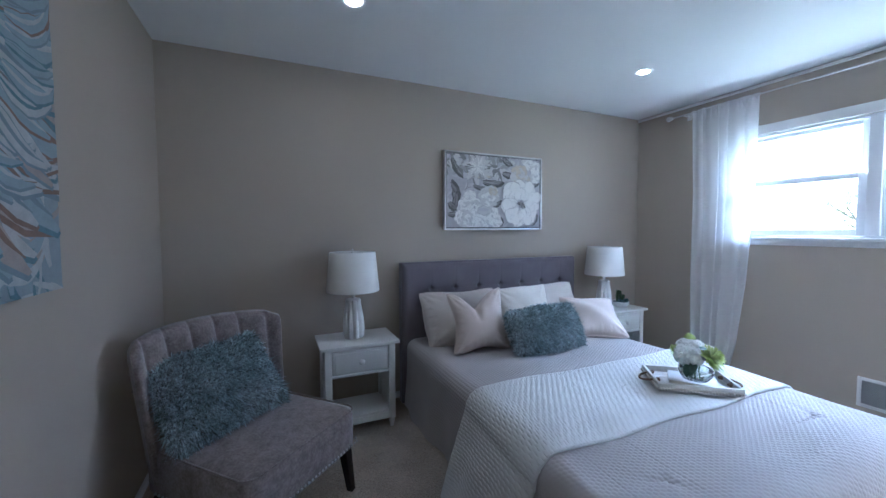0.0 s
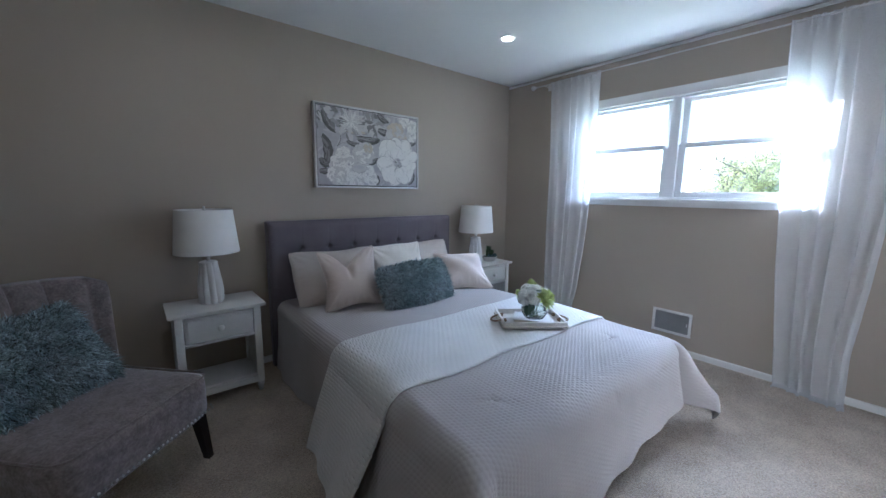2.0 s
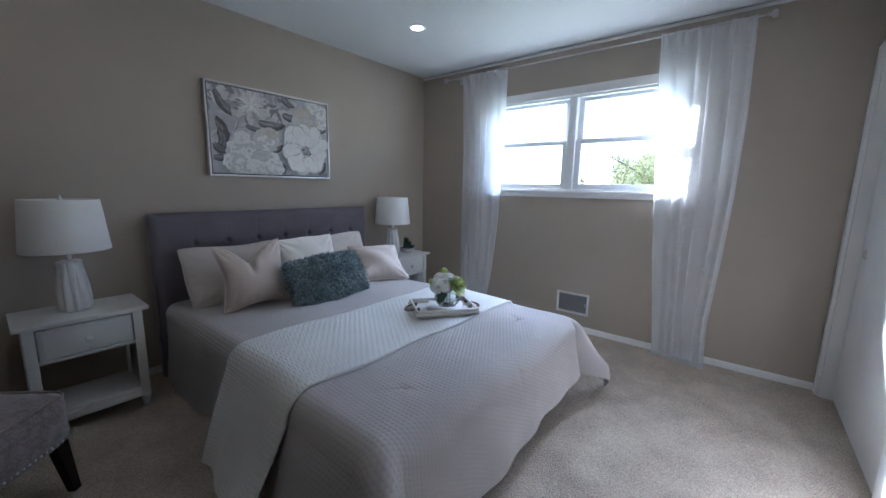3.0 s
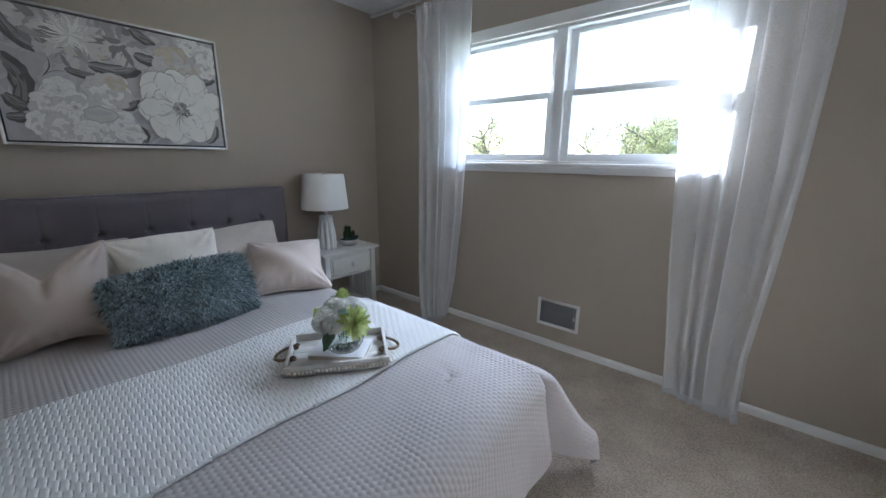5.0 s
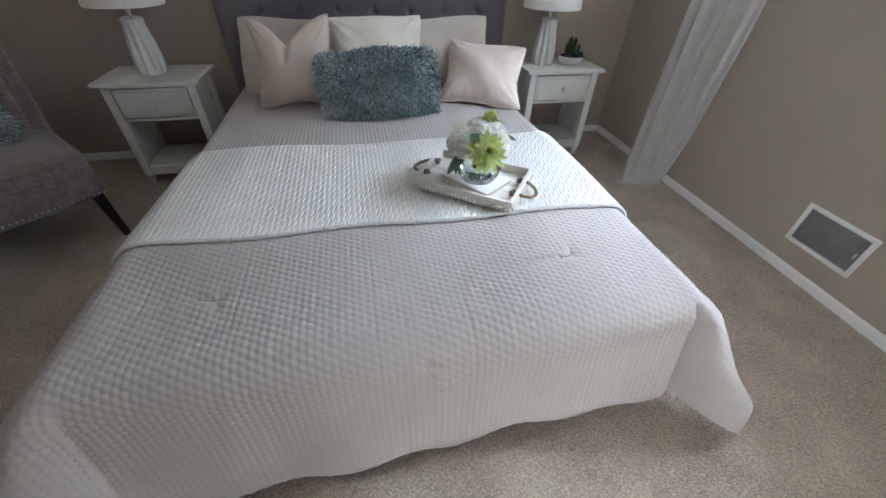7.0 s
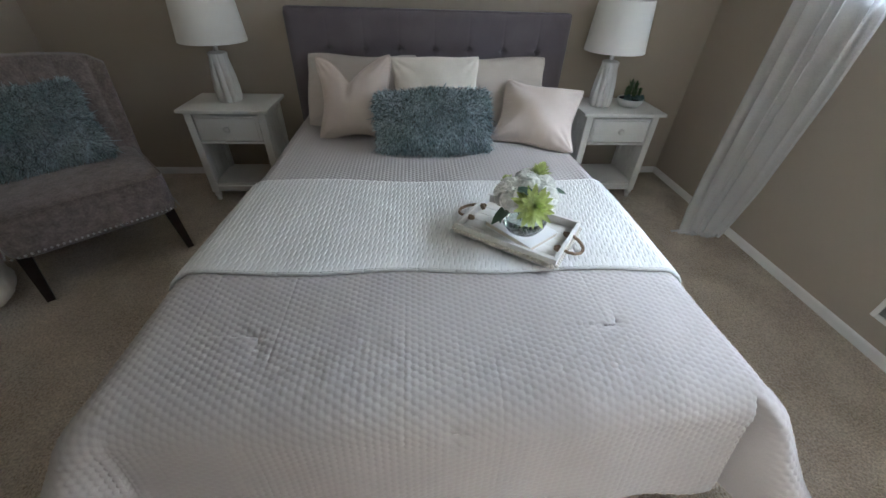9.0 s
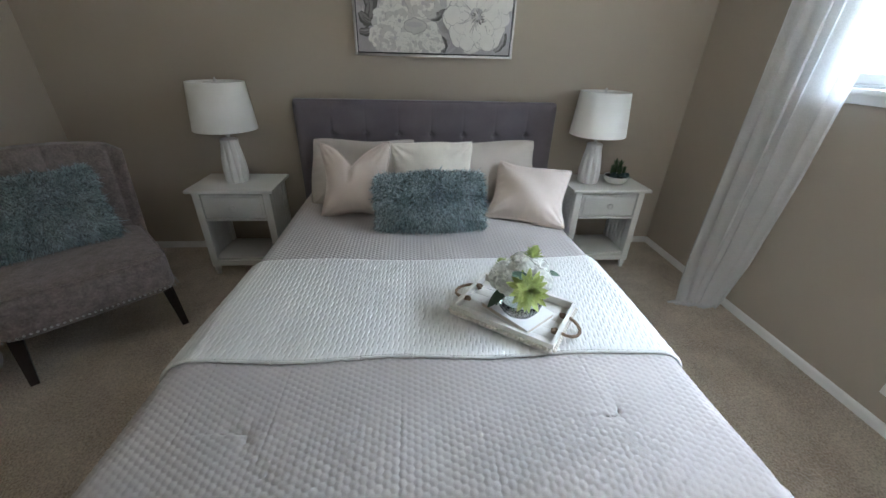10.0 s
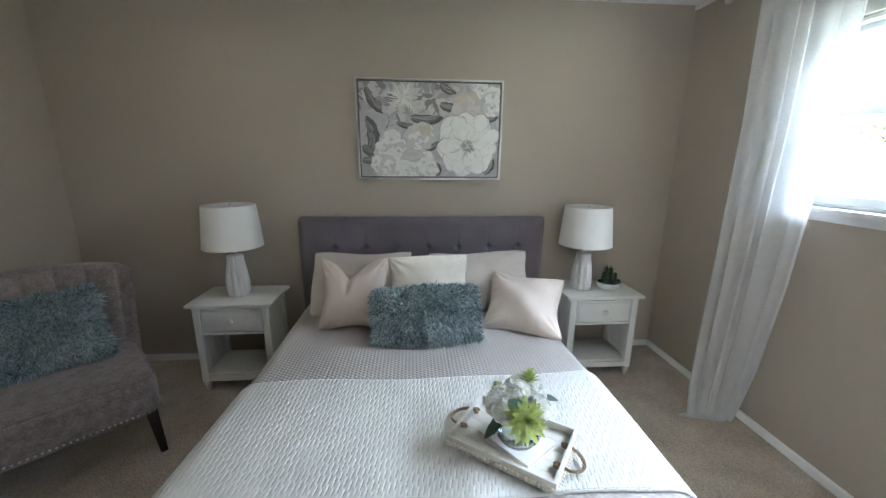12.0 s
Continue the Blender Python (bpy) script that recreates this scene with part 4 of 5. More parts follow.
    # pale pointed leaf and a thin forked stem
    x, z = at(0.20, 0.26)
    st.append((x, z, -0.14, 0.24, 0.024, 0.05, 1)), st.append((x, z, -0.13, 0.225, 0.018, 0.05, 5)), st.append((x, z, -0.15, 0.20, 0.006, 0.05, 2))
    x, z = at(0.17, 0.50)
    st.append((x, z, 0.85, 0.105, 0.0028, 0.5, 3)), st.append((x, z, 0.75, 0.11, 0.0020, -0.6, 4))
    # spiky bloom
    cx, cz = at(0.305, 0.155)
    for i in range(34):
        a = rng.uniform(0, 6.28)
        st.append((cx, cz, a, rng.uniform(0.08, 0.15), rng.uniform(0.012, 0.022), rng.uniform(-0.3, 0.3), int(rng.choice([1, 2, 4, 2]))))
    for i in range(80):
        a = rng.uniform(0, 6.28)
        st.append((cx, cz, a, rng.uniform(0.05, 0.115), 0.0036, rng.uniform(-0.7, 0.7), 0 if i % 3 else 2))
    # small white clusters and the sandy bloom
    for u, v, r in ((0.87, 0.07, 0.055), (0.95, 0.13, 0.065), (0.94, 0.25, 0.060), (0.82, 0.03, 0.04)):
        ruffled(u, v, r, 2, (0, 2))
    ruffled(0.755, 0.24, 0.095, 3, (5, 2), 1.1), ruffled(0.83, 0.31, 0.055, 2, (2, 5))
    # the middle bloom with a folded bud under it
    ruffled(0.42, 0.57, 0.105, 3, (2, 0)), ruffled(0.465, 0.49, 0.045, 2, (5, 2))
    # white peony, lower left: many small ruffles
    for u, v, r in ((0.22, 0.60, 0.07), (0.17, 0.72, 0.07), (0.27, 0.72, 0.085), (0.14, 0.86, 0.065), (0.24, 0.87, 0.09), (0.35, 0.90, 0.09), (0.45, 0.84, 0.085), (0.50, 0.92, 0.06), (0.30, 0.97, 0.07), (0.18, 0.96, 0.06)):
        ruffled(u, v, r, 3, (0, 2))
    x, z = at(0.30, 0.765)
    st.append((x, z, 0.0, 0.135, 0.042, 0.0, 1)), st.append((x + 0.003, z, 0.0, 0.128, 0.038, 0.0, 2)), st.append((x + 0.01, z + 0.008, 0.0, 0.10, 0.014, 0.0, 6))
    # open white bloom, right, with a dark stamen ring
    ruffled(0.765, 0.655, 0.215, 2, (0, 0), 0.95, True)
    for u, v, a, ln, wd in ((0.70, 0.84, -1.4, 0.08, 0.045), (0.82, 0.83, -1.1, 0.09, 0.046), (0.66, 0.68, 2.9, 0.10, 0.050), (0.90, 0.58, 0.3, 0.10, 0.050), (0.72, 0.50, 1.9, 0.10, 0.052), (0.84, 0.48, 1.1, 0.10, 0.050)):
        x, z = at(u, v)
        st.append((x, z, a, ln * 1.03, wd * 1.05, 0.1, 1)), st.append((x, z, a, ln, wd, 0.1, 0))
    cx, cz = at(0.775, 0.675)
    for i in range(70):
        a = rng.uniform(0, 6.28)
        q = 0.034 * math.sqrt(rng.uniform(0.1, 1))
        st.append((cx + math.cos(a) * q, cz + math.sin(a) * q * 0.8, a, rng.uniform(0.010, 0.026), 0.0026, 0.3, int(rng.choice([4, 3, 1, 0, 2]))))
    x, z = at(0.655, 0.665)
    st.append((x, z, 0.0, 0.062, 0.026, 0.0, 1)), st.append((x, z, 0.0, 0.059, 0.0235, 0.0, 0))
    im = painted("painted_image", st, cw, chh, M, canvas)
    tagged(im, "painted grey and white peonies", kind="stuff")
    im.matrix_basis = pose(0, -0.0402, 0)
    return ob


flower_painting()


def side_canvas():
    w, h = 0.95, 1.22
    ob = thing("canvas_painting", pose(LX, -1.24 - w / 2, 1.16 + h / 2, 0, 0, 90), "unframed canvas of a pale teal and white bloom", "painting")
    canvas = part("canvas", boxes((-w / 2, w / 2, -0.036, -0.001, -h / 2, h / 2), bevel=0.003), paint("canvas_pale_blue", (0.27, 0.32, 0.345)), ob)
    M = [paint("stroke_white", (0.46, 0.465, 0.465), 0.75), paint("stroke_teal", (0.13, 0.225, 0.26), 0.7), paint("stroke_sky", (0.28, 0.35, 0.385)), paint("stroke_umber", (0.23, 0.15, 0.11), 0.7), paint("stroke_sand", (0.36, 0.31, 0.275)), paint("stroke_slate", (0.20, 0.255, 0.29))]
    rng = np.random.RandomState(12)
    st = []
    for i in range(420):
        st.append((rng.uniform(-w / 2, w / 2), rng.uniform(-h / 2, h / 2), rng.uniform(0, 6.28), rng.uniform(0.10, 0.28), rng.uniform(0.006, 0.022), rng.uniform(-0.6, 0.6), int(rng.choice([2, 2, 0, 0, 4, 1]))))
    cx, cz = -0.02, 0.10
    for k in range(4):
        f = 1 - k * 0.22
        n = 44
        for i in range(n):
            a = 2 * math.pi * i / n + rng.uniform(-0.1, 0.1)
            root = 0.10 + 0.06 * k
            ln = rng.uniform(0.40, 0.66) * f + 0.08
            x, z = cx + math.cos(a) * root, cz + math.sin(a) * root
            cu = rng.uniform(0.1, 0.6)
            st.append((x, z, a, ln, ln * 0.11, cu, int(rng.choice([5, 1, 3, 5]))))
            st.append((x, z, a + 0.015, ln * 0.98, ln * 0.09, cu, int(rng.choice([0, 2, 0, 4, 2]))))
            st.append((x, z, a + 0.03, ln * 0.9, ln * 0.025, cu, int(rng.choice([0, 1, 3, 5, 0]))))
    for i in range(60):
        a = rng.uniform(0, 6.28)
        st.append((cx, cz, a, rng.uniform(0.08, 0.20), 0.008, rng.uniform(-0.5, 0.5), int(rng.choice([3, 4, 0, 1]))))
    im = painted("painted_bloom", st, w, h, M, canvas)
    tagged(im, "painted white bloom", kind="stuff")
    im.matrix_basis = pose(0, -0.0362, 0)
    return ob


side_canvas()

# ---- tray with flowers ----
TZ = BTOP + 0.0195
TRAY = pose(0.291, -1.572, TZ, 0, 0, -36.5)
TW, TD, TH2 = 0.370, 0.268, 0.039
LIMED = mottled("limewashed_wood", (0.58, 0.55, 0.50), (0.72, 0.70, 0.66), 0.6, 9, 70, 0.25, 0.001)
BEADWOOD = mottled("pale_bead_wood", (0.62, 0.57, 0.49), (0.70, 0.65, 0.58), 0.5, 12, 80, 0.1, 0.0006)
ROPE = mottled("jute_rope", (0.14, 0.092, 0.058), (0.36, 0.26, 0.17), 0.9, 30, 240, 0.6, 0.002)


def tray():
    ob = thing("serving_tray", TRAY, "limewashed wooden tray with beaded rim and rope handles", "tray")
    t = 0.012
    n = 5
    for i in range(n):
        a = -TD / 2 + t + (TD - 2 * t) * i / n
        part("plank", boxes((-TW / 2 + t, TW / 2 - t, a + 0.0006, a + (TD - 2 * t) / n - 0.0006, 0.001, 0.009), bevel=0.001), LIMED, ob)
    for s in (-1, 1):
        part("long_side", boxes((-TW / 2, TW / 2, s * TD / 2 - (t if s > 0 else 0), s * TD / 2 + (t if s < 0 else 0), 0, TH2), bevel=0.0015), LIMED, ob)
        part("short_side", boxes((s * TW / 2 - (t if s > 0 else 0), s * TW / 2 + (t if s < 0 else 0), -TD / 2 + t, TD / 2 - t, 0, TH2), bevel=0.0015), LIMED, ob)
    bm = bmesh.new()
    bmesh.ops.create_uvsphere(bm, u_segments=8, v_segments=6, radius=0.0076)
    me = mesh_of("bead", bm, BEADWOOD)
    nb = 27
    for s in (-1, 1):
        for i in range(nb):
            b = new("bead", me)
            b.parent = ob
            b.matrix_basis = pose(-TW / 2 + 0.008 + (TW - 0.016) * i / (nb - 1), s * (TD / 2 + 0.003), 0.014)
        for i in range(20):
            b = new("bead", me)
            b.parent = ob
            b.matrix_basis = pose(s * (TW / 2 + 0.003), -TD / 2 + 0.008 + (TD - 0.016) * i / 19, 0.014)
    for s in (-1, 1):
        bm = bmesh.new()
        pts = []
        for i in range(25):
            a = -math.pi / 2 + math.pi * i / 24
            pts.append((s * (TW / 2 - 0.004 + 0.052 * math.cos(a)), 0.048 * math.sin(a), 0.026 - 0.012 * math.cos(a)))
        for k in range(3):
            strand = []
            for i, p in enumerate(pts):
                tw = i * 0.85 + k * 2.094
                strand.append((p[0] + 0.003 * math.cos(tw) * s, p[1] + 0.003 * math.cos(tw) * 0.3, p[2] + 0.003 * math.sin(tw)))
            sweep(bm, strand, 0.0034, 7)
        hd = part("rope_handle", bm, ROPE, ob, "twisted jute rope handle")
        for e in (-1, 1):
            bm = bmesh.new()
            bmesh.ops.create_icosphere(bm, subdivisions=2, radius=0.0115, matrix=Matrix.Translation((s * (TW / 2 - t - 0.010), e * 0.048, 0.026)) @ Matrix.Diagonal((1.1, 0.9, 1.0, 1)))
            for v in bm.verts:
                v.co += Vector((noise.noise(v.co * 180), noise.noise(v.co * 180 + Vector((9, 0, 0))), noise.noise(v.co * 180 + Vector((0, 9, 0))))) * 0.008
            part("knot", bm, ROPE, hd, "frayed rope knot")
    return ob


tray()
PAPER = mottled("book_cover_white", (0.72, 0.71, 0.69), (0.78, 0.77, 0.75), 0.5, 6, 200, 0.05, 0.0004)
PAGES = mottled("book_pages", (0.55, 0.47, 0.38), (0.68, 0.60, 0.50), 0.8, 4, 300, 0.3, 0.0006)


def book(m, w, d, h):
    ob = thing("book", m, "white clothbound book lying in the tray", "book")
    part("page_block", boxes((-w / 2 + 0.004, w / 2 - 0.003, -d / 2 + 0.003, d / 2 - 0.003, 0.002, h - 0.002)), PAGES, ob)
    part("cover", boxes((-w / 2, w / 2, -d / 2, d / 2, 0, 0.002), (-w / 2, w / 2, -d / 2, d / 2, h - 0.002, h), (-w / 2, -w / 2 + 0.0035, -d / 2, d / 2, 0.002, h - 0.002), bevel=0.0006), PAPER, ob)
    return ob


BOOK = TRAY @ pose(0.012, -0.002, 0.0095, 0, 0, -17)
book(BOOK, 0.21, 0.15, 0.02)

clear, ct, cb = base("clear_glass", 0.0)
cb.inputs["Transmission Weight"].default_value = 1.0
cb.inputs["IOR"].default_value = 1.45
cb.inputs["Base Color"].default_value = (0.97, 0.99, 0.98, 1)
water, wt, wb = base("water", 0.0)
wb.inputs["Transmission Weight"].default_value = 1.0
wb.inputs["IOR"].default_value = 1.33
wb.inputs["Base Color"].default_value = (0.90, 0.97, 0.92, 1)
PETALW = mottled("petal_white", (0.90, 0.90, 0.85), (0.95, 0.95, 0.91), 0.6, 30, 120, 0.1, 0.0006, vary=0.03, glow=0.42)
PETALG = mottled("petal_lime", (0.46, 0.55, 0.14), (0.70, 0.76, 0.36), 0.55, 30, 90, 0.15, 0.0008, vary=0.22, glow=0.25)
LEAFG = mottled("leaf_green", (0.025, 0.06, 0.035), (0.06, 0.11, 0.06), 0.5, 20, 90, 0.15, 0.0008, vary=0.2)
STEM = mottled("stem_green", (0.06, 0.11, 0.05), (0.12, 0.18, 0.08), 0.6, 20, 90, 0.1, 0.0006)


def blade(bm, root, axis, normal, length, width, cup, n=5):
    """A cupped petal or leaf from root along axis."""
    axis, normal = axis.normalized(), normal.normalized()
    side = axis.cross(normal).normalized()
    rows = []
    for i in range(n + 1):
        t = i / n
        w = width * math.sin(math.pi * (0.12 + 0.86 * t)) ** 0.75
        c = root + axis * (length * t) + normal * (cup * length * t * t)
        rows.append([bm.verts.new(c - side * w + normal * w * 0.35), bm.verts.new(c), bm.verts.new(c + side * w + normal * w * 0.35)])
    for a, b in zip(rows, rows[1:]):
        bm.faces.new((a[0], a[1], b[1], b[0]))
        bm.faces.new((a[1], a[2], b[2], b[1]))


def flower_head(bm, c, face, r, rings, per, wide, rng, lift=0.9):
    face = face.normalized()
    e = face.orthogonal().normalized()
    f = face.cross(e)
    for k in range(rings):
        tilt = lift * (k + 0.3) / rings
        n = max(5, per - k)
        for i in range(n):
            a = 2 * math.pi * (i + 0.5 * k) / n + rng.uniform(-0.15, 0.15)
            out = e * math.cos(a) + f * math.sin(a)
            ax = out * math.cos(tilt * 1.5) + face * math.sin(tilt * 1.5)
            nm = face * math.cos(tilt * 1.5) - out * math.sin(tilt * 1.5)
            ln = r * (1 - 0.45 * k / rings) * rng.uniform(0.85, 1.1)
            blade(bm, c + face * (0.004 * k), ax, nm, ln, ln * wide, 0.12)


def bouquet():
    m = BOOK @ pose(0.014, -0.010, 0.021, 0, 0, 53.5) @ Matrix.Scale(1.10, 4)
    ob = thing("vase_of_flowers", m, "round clear glass vase with white hydrangeas and lime chrysanthemums", "vase")
    bm = bmesh.new()
    outer = [(0.036, 0.0), (0.052, 0.004), (0.066, 0.024), (0.071, 0.046), (0.066, 0.070), (0.056, 0.087), (0.052, 0.093)]
    inner = [(0.050, 0.093), (0.054, 0.086), (0.0635, 0.069), (0.0682, 0.046), (0.0635, 0.026), (0.050, 0.009), (0.034, 0.006)]
    rr = lathe(bm, outer + inner, 40)
    cap(bm, rr[0][::-1]), cap(bm, rr[-1])
    v = part("vase", bm, clear, ob, "round clear glass bowl vase")
    v.visible_shadow = False
    bm = bmesh.new()
    rr = lathe(bm, [(0.0335, 0.0064), (0.0495, 0.0094), (0.063, 0.026), (0.0676, 0.046), (0.0668, 0.052)], 40)
    cap(bm, rr[0][::-1]), cap(bm, rr[-1])
    wv = part("water", bm, water, ob)
    wv.visible_shadow = False
    rng = random.Random(4)
    heads = [(-0.062, 0.020, 0.125, "w"), (0.030, 0.050, 0.150, "w"), (-0.045, 0.030, 0.142, "w"), (0.005, 0.055, 0.165, "w"), (0.050, 0.030, 0.152, "w"), (-0.050, -0.020, 0.130, "w"), (0.045, -0.022, 0.138, "w"), (0.0, 0.012, 0.172, "w"), (-0.004, -0.060, 0.130, "g"), (0.040, 0.055, 0.182, "g"), (-0.040, 0.055, 0.128, "g")]
    for x, y, z, kind in heads:
        c = Vector((x, y, 0.113 + (z - 0.126) * (0.6 if kind == "w" else 0.75)))
        face = (c - Vector((0, 0, 0.05))).normalized()
        if kind == "w":
            bm = bmesh.new()
            bmesh.ops.create_icosphere(bm, subdivisions=2, radius=0.025, matrix=Matrix.Translation(c))
            for i in range(120):
                d = Vector((rng.gauss(0, 1), rng.gauss(0, 1), rng.gauss(0, 1))).normalized()
                if d.dot(face) < -0.35:
                    continue
                q = c + d * 0.031 * rng.uniform(0.85, 1.12)
                e = d.orthogonal().normalized()
                f = d.cross(e)
                o = rng.uniform(0, 1.5)
                for k in range(4):
                    a = o + k * math.pi / 2
                    ax = e * math.cos(a) + f * math.sin(a)
                    blade(bm, q, ax + d * 0.12, d - ax * 0.12, 0.017, 0.0105, 0.05, 3)
            fl = part("hydrangea", bm, PETALW, ob, "white hydrangea head")
        else:
            bm = bmesh.new()
            out = (face + Vector((0.1, -0.9, 0.35))) if y < 0 else face
            flower_head(bm, c, out, 0.064 if y < 0 else 0.040, 6, 17, 0.15, rng)
            fl = part("chrysanthemum", bm, PETALG, ob, "lime green chrysanthemum")
        bm = bmesh.new()
        ft = Vector((x * 0.25, y * 0.25, 0.014))
        sweep(bm, [c - face * 0.01, c * 0.4 + Vector((0, 0, 0.055)), ft + Vector((0, 0, 0.02)), ft], 0.0018, 6)
        part("stem", bm, STEM, ob)
    for x, y, z, a, ln in ((-0.052, -0.025, 0.100, (-0.9, -0.4, -0.55), 0.075), (0.075, 0.020, 0.125, (0.9, 0.1, -0.15), 0.055), (-0.050, -0.045, 0.163, (0.9, -0.25, -0.15), 0.075), (-0.065, 0.0, 0.085, (-0.35, -0.2, -1.0), 0.065)):
        bm = bmesh.new()
        ax = Vector(a)
        blade(bm, Vector((x, y, z)), ax, Vector((0, -0.3, 1)) if abs(ax.z) < 0.7 else Vector((-1, -0.4, 0)), ln, ln * 0.22, -0.2, 6)
        part("leaf", bm, LEAFG, ob, "dark green leaf")
    return ob


bouquet()

# ---- succulent ----


def succulent():
    ob = thing("potted_succulent", pose(1.303, -0.275, 0.610), "small green succulents in a white ceramic bowl", "potted plant")
    bm = bmesh.new()
    rr = lathe(bm, [(0.040, 0.0), (0.052, 0.003), (0.068, 0.018), (0.077, 0.038), (0.079, 0.050), (0.076, 0.052), (0.072, 0.046)], 36)
    cap(bm, rr[0][::-1]), cap(bm, rr[-1])
    part("bowl", bm, CERAMIC, ob)
    bm = bmesh.new()
    rr = lathe(bm, [(0.073, 0.046), (0.050, 0.052), (0.0, 0.055)], 24)
    part("soil", bm, DARK, ob)
    DG = mottled("succulent_green", (0.035, 0.075, 0.03), (0.10, 0.17, 0.07), 0.5, 40, 120, 0.15, 0.0008, vary=0.25)
    BG = mottled("succulent_blue", (0.05, 0.11, 0.11), (0.12, 0.20, 0.20), 0.5, 40, 120, 0.15, 0.0008, vary=0.2)
    rng = random.Random(3)
    for x, y, h, kind in ((-0.012, 0.015, 0.115, 0), (0.022, 0.018, 0.105, 0), (-0.038, 0.0, 0.075, 0), (0.044, -0.004, 0.068, 0), (0.006, -0.02, 0.07, 0), (0.012, -0.042, 0.05, 1), (-0.036, -0.036, 0.045, 1), (0.046, -0.032, 0.04, 1)):
        bm = bmesh.new()
        c = Vector((x, y, 0.05))
        if kind == 0:
            for s in range(7):
                for i in range(5):
                    a = i * math.pi / 2 + s * 0.7
                    d = Vector((math.cos(a), math.sin(a), 1.25))
                    blade(bm, c + Vector((0, 0, h * s / 9.0)), d, Vector((-math.cos(a), -math.sin(a), 0.4)), h * 0.36, 0.007, 0.05, 3)
        else:
            flower_head(bm, c, Vector((x * 5, y * 5 - 0.2, 1)), 0.032, 4, 9, 0.30, rng)
        part("succulent", bm, BG if kind else DG, ob)
    return ob


succulent()

# ---- floor pouf ----


def pouf():
    ob = thing("floor_pouf", pose(-2.03, -1.36, FZ), "white fluffy round floor pouf beside the chair", "pouf")
    bm = bmesh.new()
    bmesh.ops.create_icosphere(bm, subdivisions=5, radius=1.0)
    for v in bm.verts:
        d = v.co.copy()
        k = (abs(d.x * d.x + d.y * d.y) ** 2 + abs(d.z) ** 4) ** -0.25
        q = d * k
        lump = 0.10 * noise.noise(d * 2.2) + 0.05 * noise.noise(d * 6.0) + 0.02 * noise.noise(d * 14.0)
        v.co = Vector((q.x * 0.168 * (1 + lump), q.y * 0.168 * (1 + lump), max((q.z * 0.178 + 0.178) * (1 + 0.5 * lump), 0.0)))
    part("cover", bm, CREAM, ob)
    return ob


pouf()

# ---- outdoors ----
GRASS = mottled("lawn", (0.12, 0.16, 0.06), (0.22, 0.26, 0.12), 0.9, 0.6, 30, 0.3, 0.02)
ground = structure("ground", boxes((-400, 400, -400, 400, -0.9, -0.55)), GRASS, "sunlit lawn outside the window", category="ground")
SIDING = mottled("house_siding", (0.48, 0.46, 0.42), (0.56, 0.54, 0.50), 0.7, 1, 20, 0.1, 0.01)
ROOF = mottled("roof_shingle", (0.14, 0.14, 0.15), (0.22, 0.22, 0.23), 0.9, 2, 30, 0.3, 0.01)
BARK = mottled("bark", (0.22, 0.19, 0.16), (0.32, 0.28, 0.24), 0.9, 4, 40, 0.5, 0.01)
FOLIAGE = mottled("spring_leaves", (0.42, 0.42, 0.20), (0.56, 0.55, 0.30), 0.7, 2, 20, 0.1, 0.005, vary=0.3, glow=0.5)


def house(x, y, w, d, h, ridge, flue=0.0):
    ob = thing("house", pose(x, y, -0.55), "pale sided house with a dark shingle roof", "house")
    part("wall", boxes((-d / 2, d / 2, -w / 2, w / 2, 0, h)), SIDING, ob, smooth=False)
    bm = bmesh.new()
    o = 0.4
    v = [bm.verts.new(p) for p in ((-d / 2 - o, -w / 2 - o, h), (d / 2 + o, -w / 2 - o, h), (d / 2 + o, w / 2 + o, h), (-d / 2 - o, w / 2 + o, h), (0, -w / 2 - o, h + ridge), (0, w / 2 + o, h + ridge))]
    for q in ((0, 1, 2, 3), (0, 3, 5, 4), (1, 4, 5, 2), (0, 4, 1), (3, 2, 5)):
        bm.faces.new([v[i] for i in q])
    roof = part("roof", bm, ROOF, ob, smooth=False)
    part("chimney", boxes((-0.4, 0.4, flue - 0.5, flue + 0.5, h + ridge - 0.6, h + ridge + 0.7)), BARK, roof, smooth=False)
    for i in range(4):
        yy = -w / 2 + w * (i + 0.5) / 4
        wd = part("window", boxes((-d / 2 - 0.05, -d / 2, yy - 0.5, yy + 0.5, 0.9, 2.1)), TRIM, ob, smooth=False)
        part("pane", boxes((-d / 2 - 0.06, -d / 2 - 0.05, yy - 0.42, yy + 0.42, 0.98, 2.02)), DARK, wd, smooth=False)
    return ob


house(38, -11, 16, 9, 2.7, 1.7)
house(48, 0.6, 17, 9, 3.3, 2.0, 5.6)


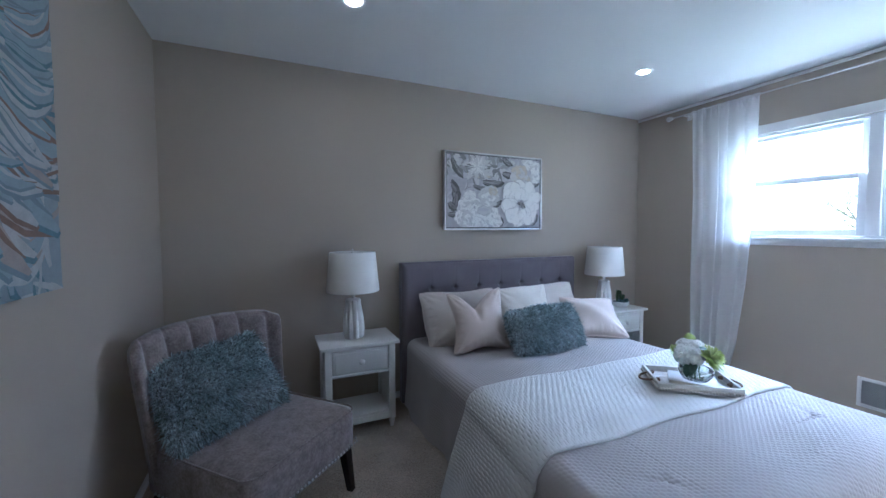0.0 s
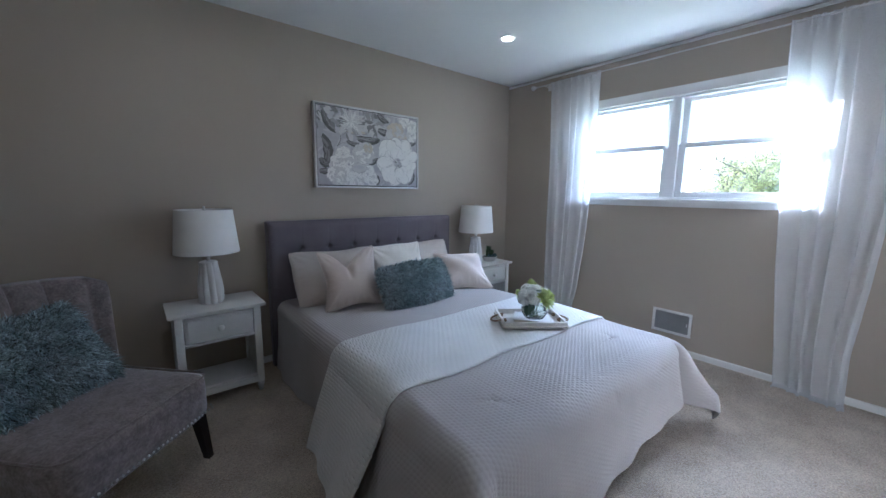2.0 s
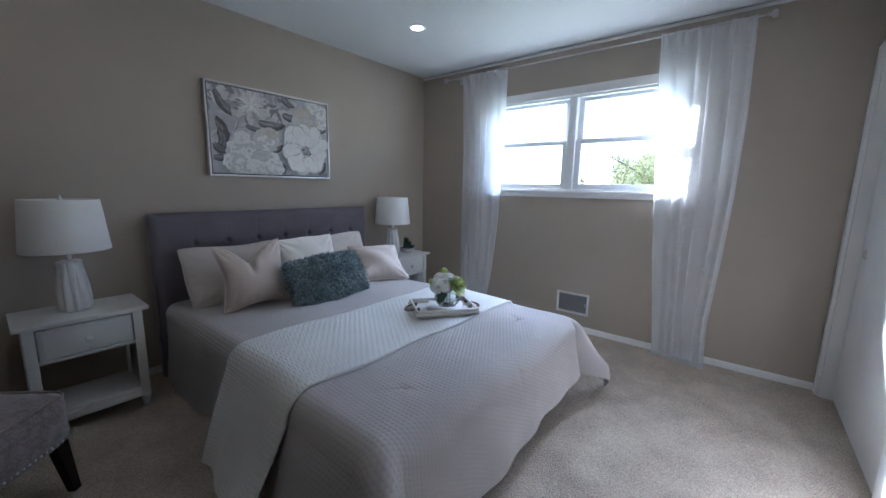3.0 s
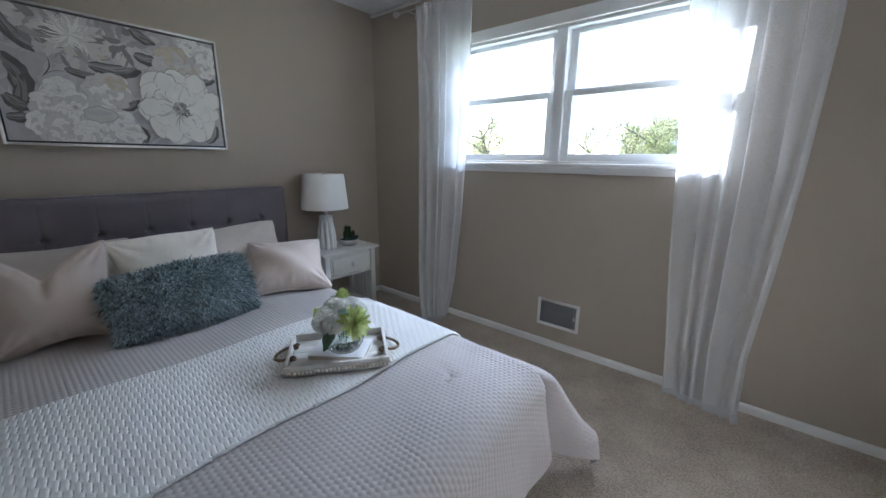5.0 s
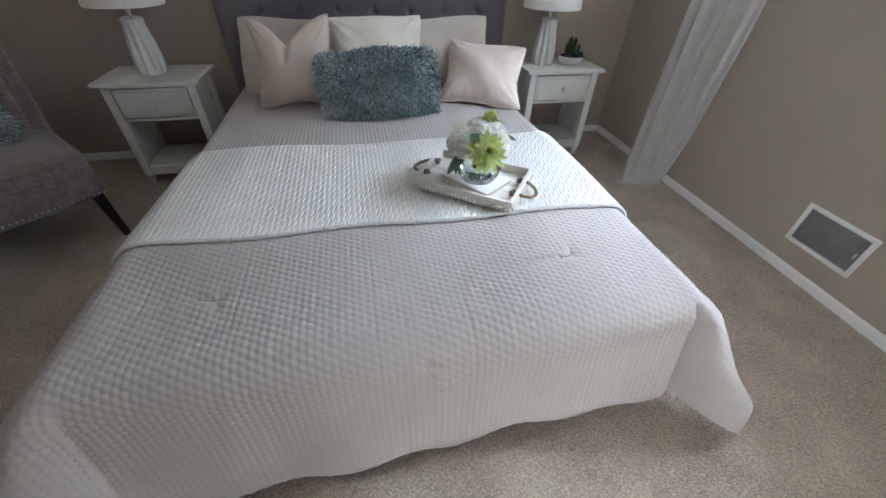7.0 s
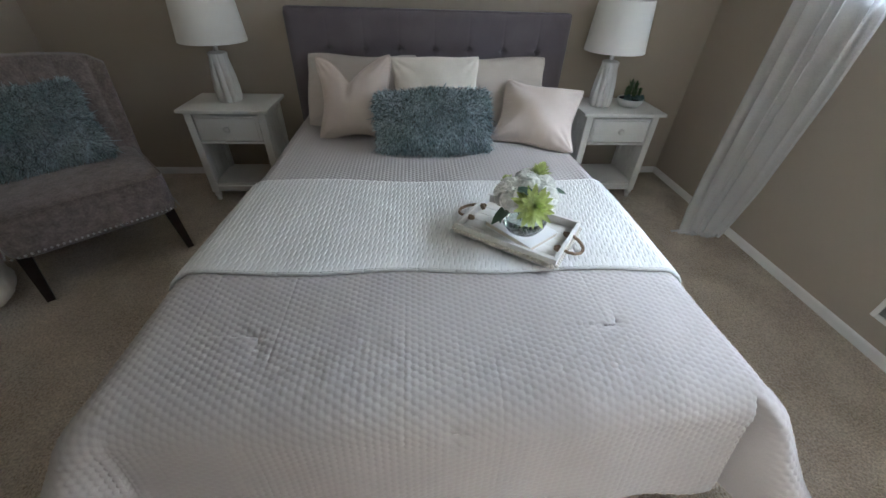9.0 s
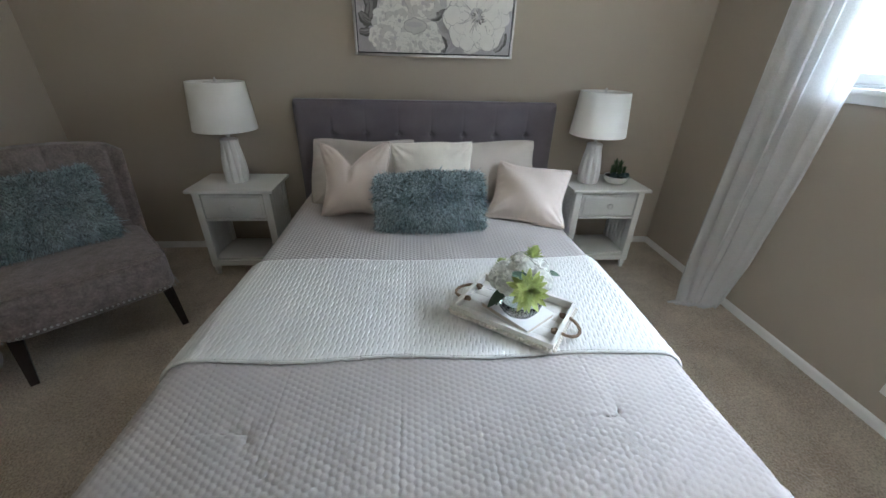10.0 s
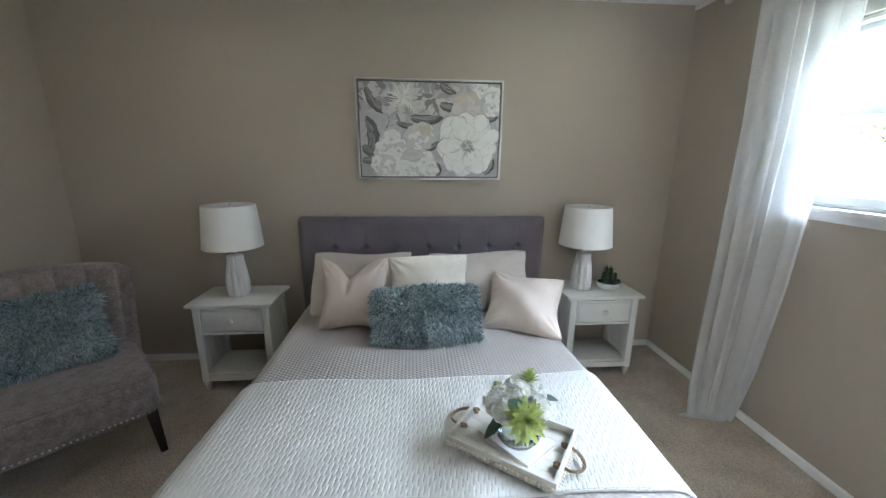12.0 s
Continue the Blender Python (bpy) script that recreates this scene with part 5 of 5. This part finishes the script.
def tree(x, y, h, seed, leafy):
    rng = random.Random(seed)
    ob = thing("tree", pose(x, y, -0.55), "young spring tree with thin bare limbs and sparse leaves", "tree", "garden trees")
    bm = bmesh.new()
    tips = []

    def limb(p, d, ln, r, depth):
        q, pts, rad = p.copy(), [p.copy()], [r]
        n = 5
        for i in range(n):
            d = (d + Vector((rng.gauss(0, 0.14), rng.gauss(0, 0.14), rng.gauss(0.05, 0.1)))).normalized()
            q = q + d * ln / n
            pts.append(q.copy())
            rad.append(r * (1 - 0.7 * (i + 1) / n))
            if depth and i >= 1:
                for _ in range(2 if depth > 1 else 3):
                    a = rng.uniform(0, 6.28)
                    e = d.orthogonal().normalized()
                    s = (e * math.cos(a) + d.cross(e) * math.sin(a)) * 0.9 + d * 0.7
                    limb(q, s.normalized(), ln * rng.uniform(0.35, 0.55), r * 0.45, depth - 1)
            if depth < 2:
                tips.append(q.copy())
        sweep(bm, pts, rad, 5)
    limb(Vector((0, 0, 0)), Vector((0, 0, 1)), h * 0.75, 0.11, 2)
    part("trunk", bm, BARK, ob)
    verts, faces = [], []
    for p in tips:
        for _ in range(leafy):
            c = p + Vector((rng.gauss(0, 0.16), rng.gauss(0, 0.16), rng.gauss(0, 0.14)))
            a = Vector((rng.gauss(0, 1), rng.gauss(0, 1), rng.gauss(0, 1))).normalized() * 0.045
            b = a.orthogonal().normalized() * 0.025
            k = len(verts)
            verts += [c - a, c + b, c + a, c - b]
            faces.append((k, k + 1, k + 2, k + 3))
    me = bpy.data.meshes.new("crown")
    me.from_pydata([tuple(v) for v in verts], [], faces)
    me.materials.append(FOLIAGE)
    cr = new("crown", me)
    cr.parent = ob
    return ob


tree(15.0, -8.6, 3.1, 1, 9)
tree(17.5, -9.4, 3.6, 2, 8)
tree(21.0, -5.0, 3.8, 3, 5)
tree(16.0, 0.2, 3.4, 4, 9)
tree(16.9, 1.5, 3.4, 7, 8)
tree(24.0, 5.5, 4.4, 5, 4)
tree(16.0, 7.3, 4.1, 8, 8)
tree(17.2, 8.7, 3.7, 9, 8)
tree(22.0, -14.0, 4.0, 6, 6)
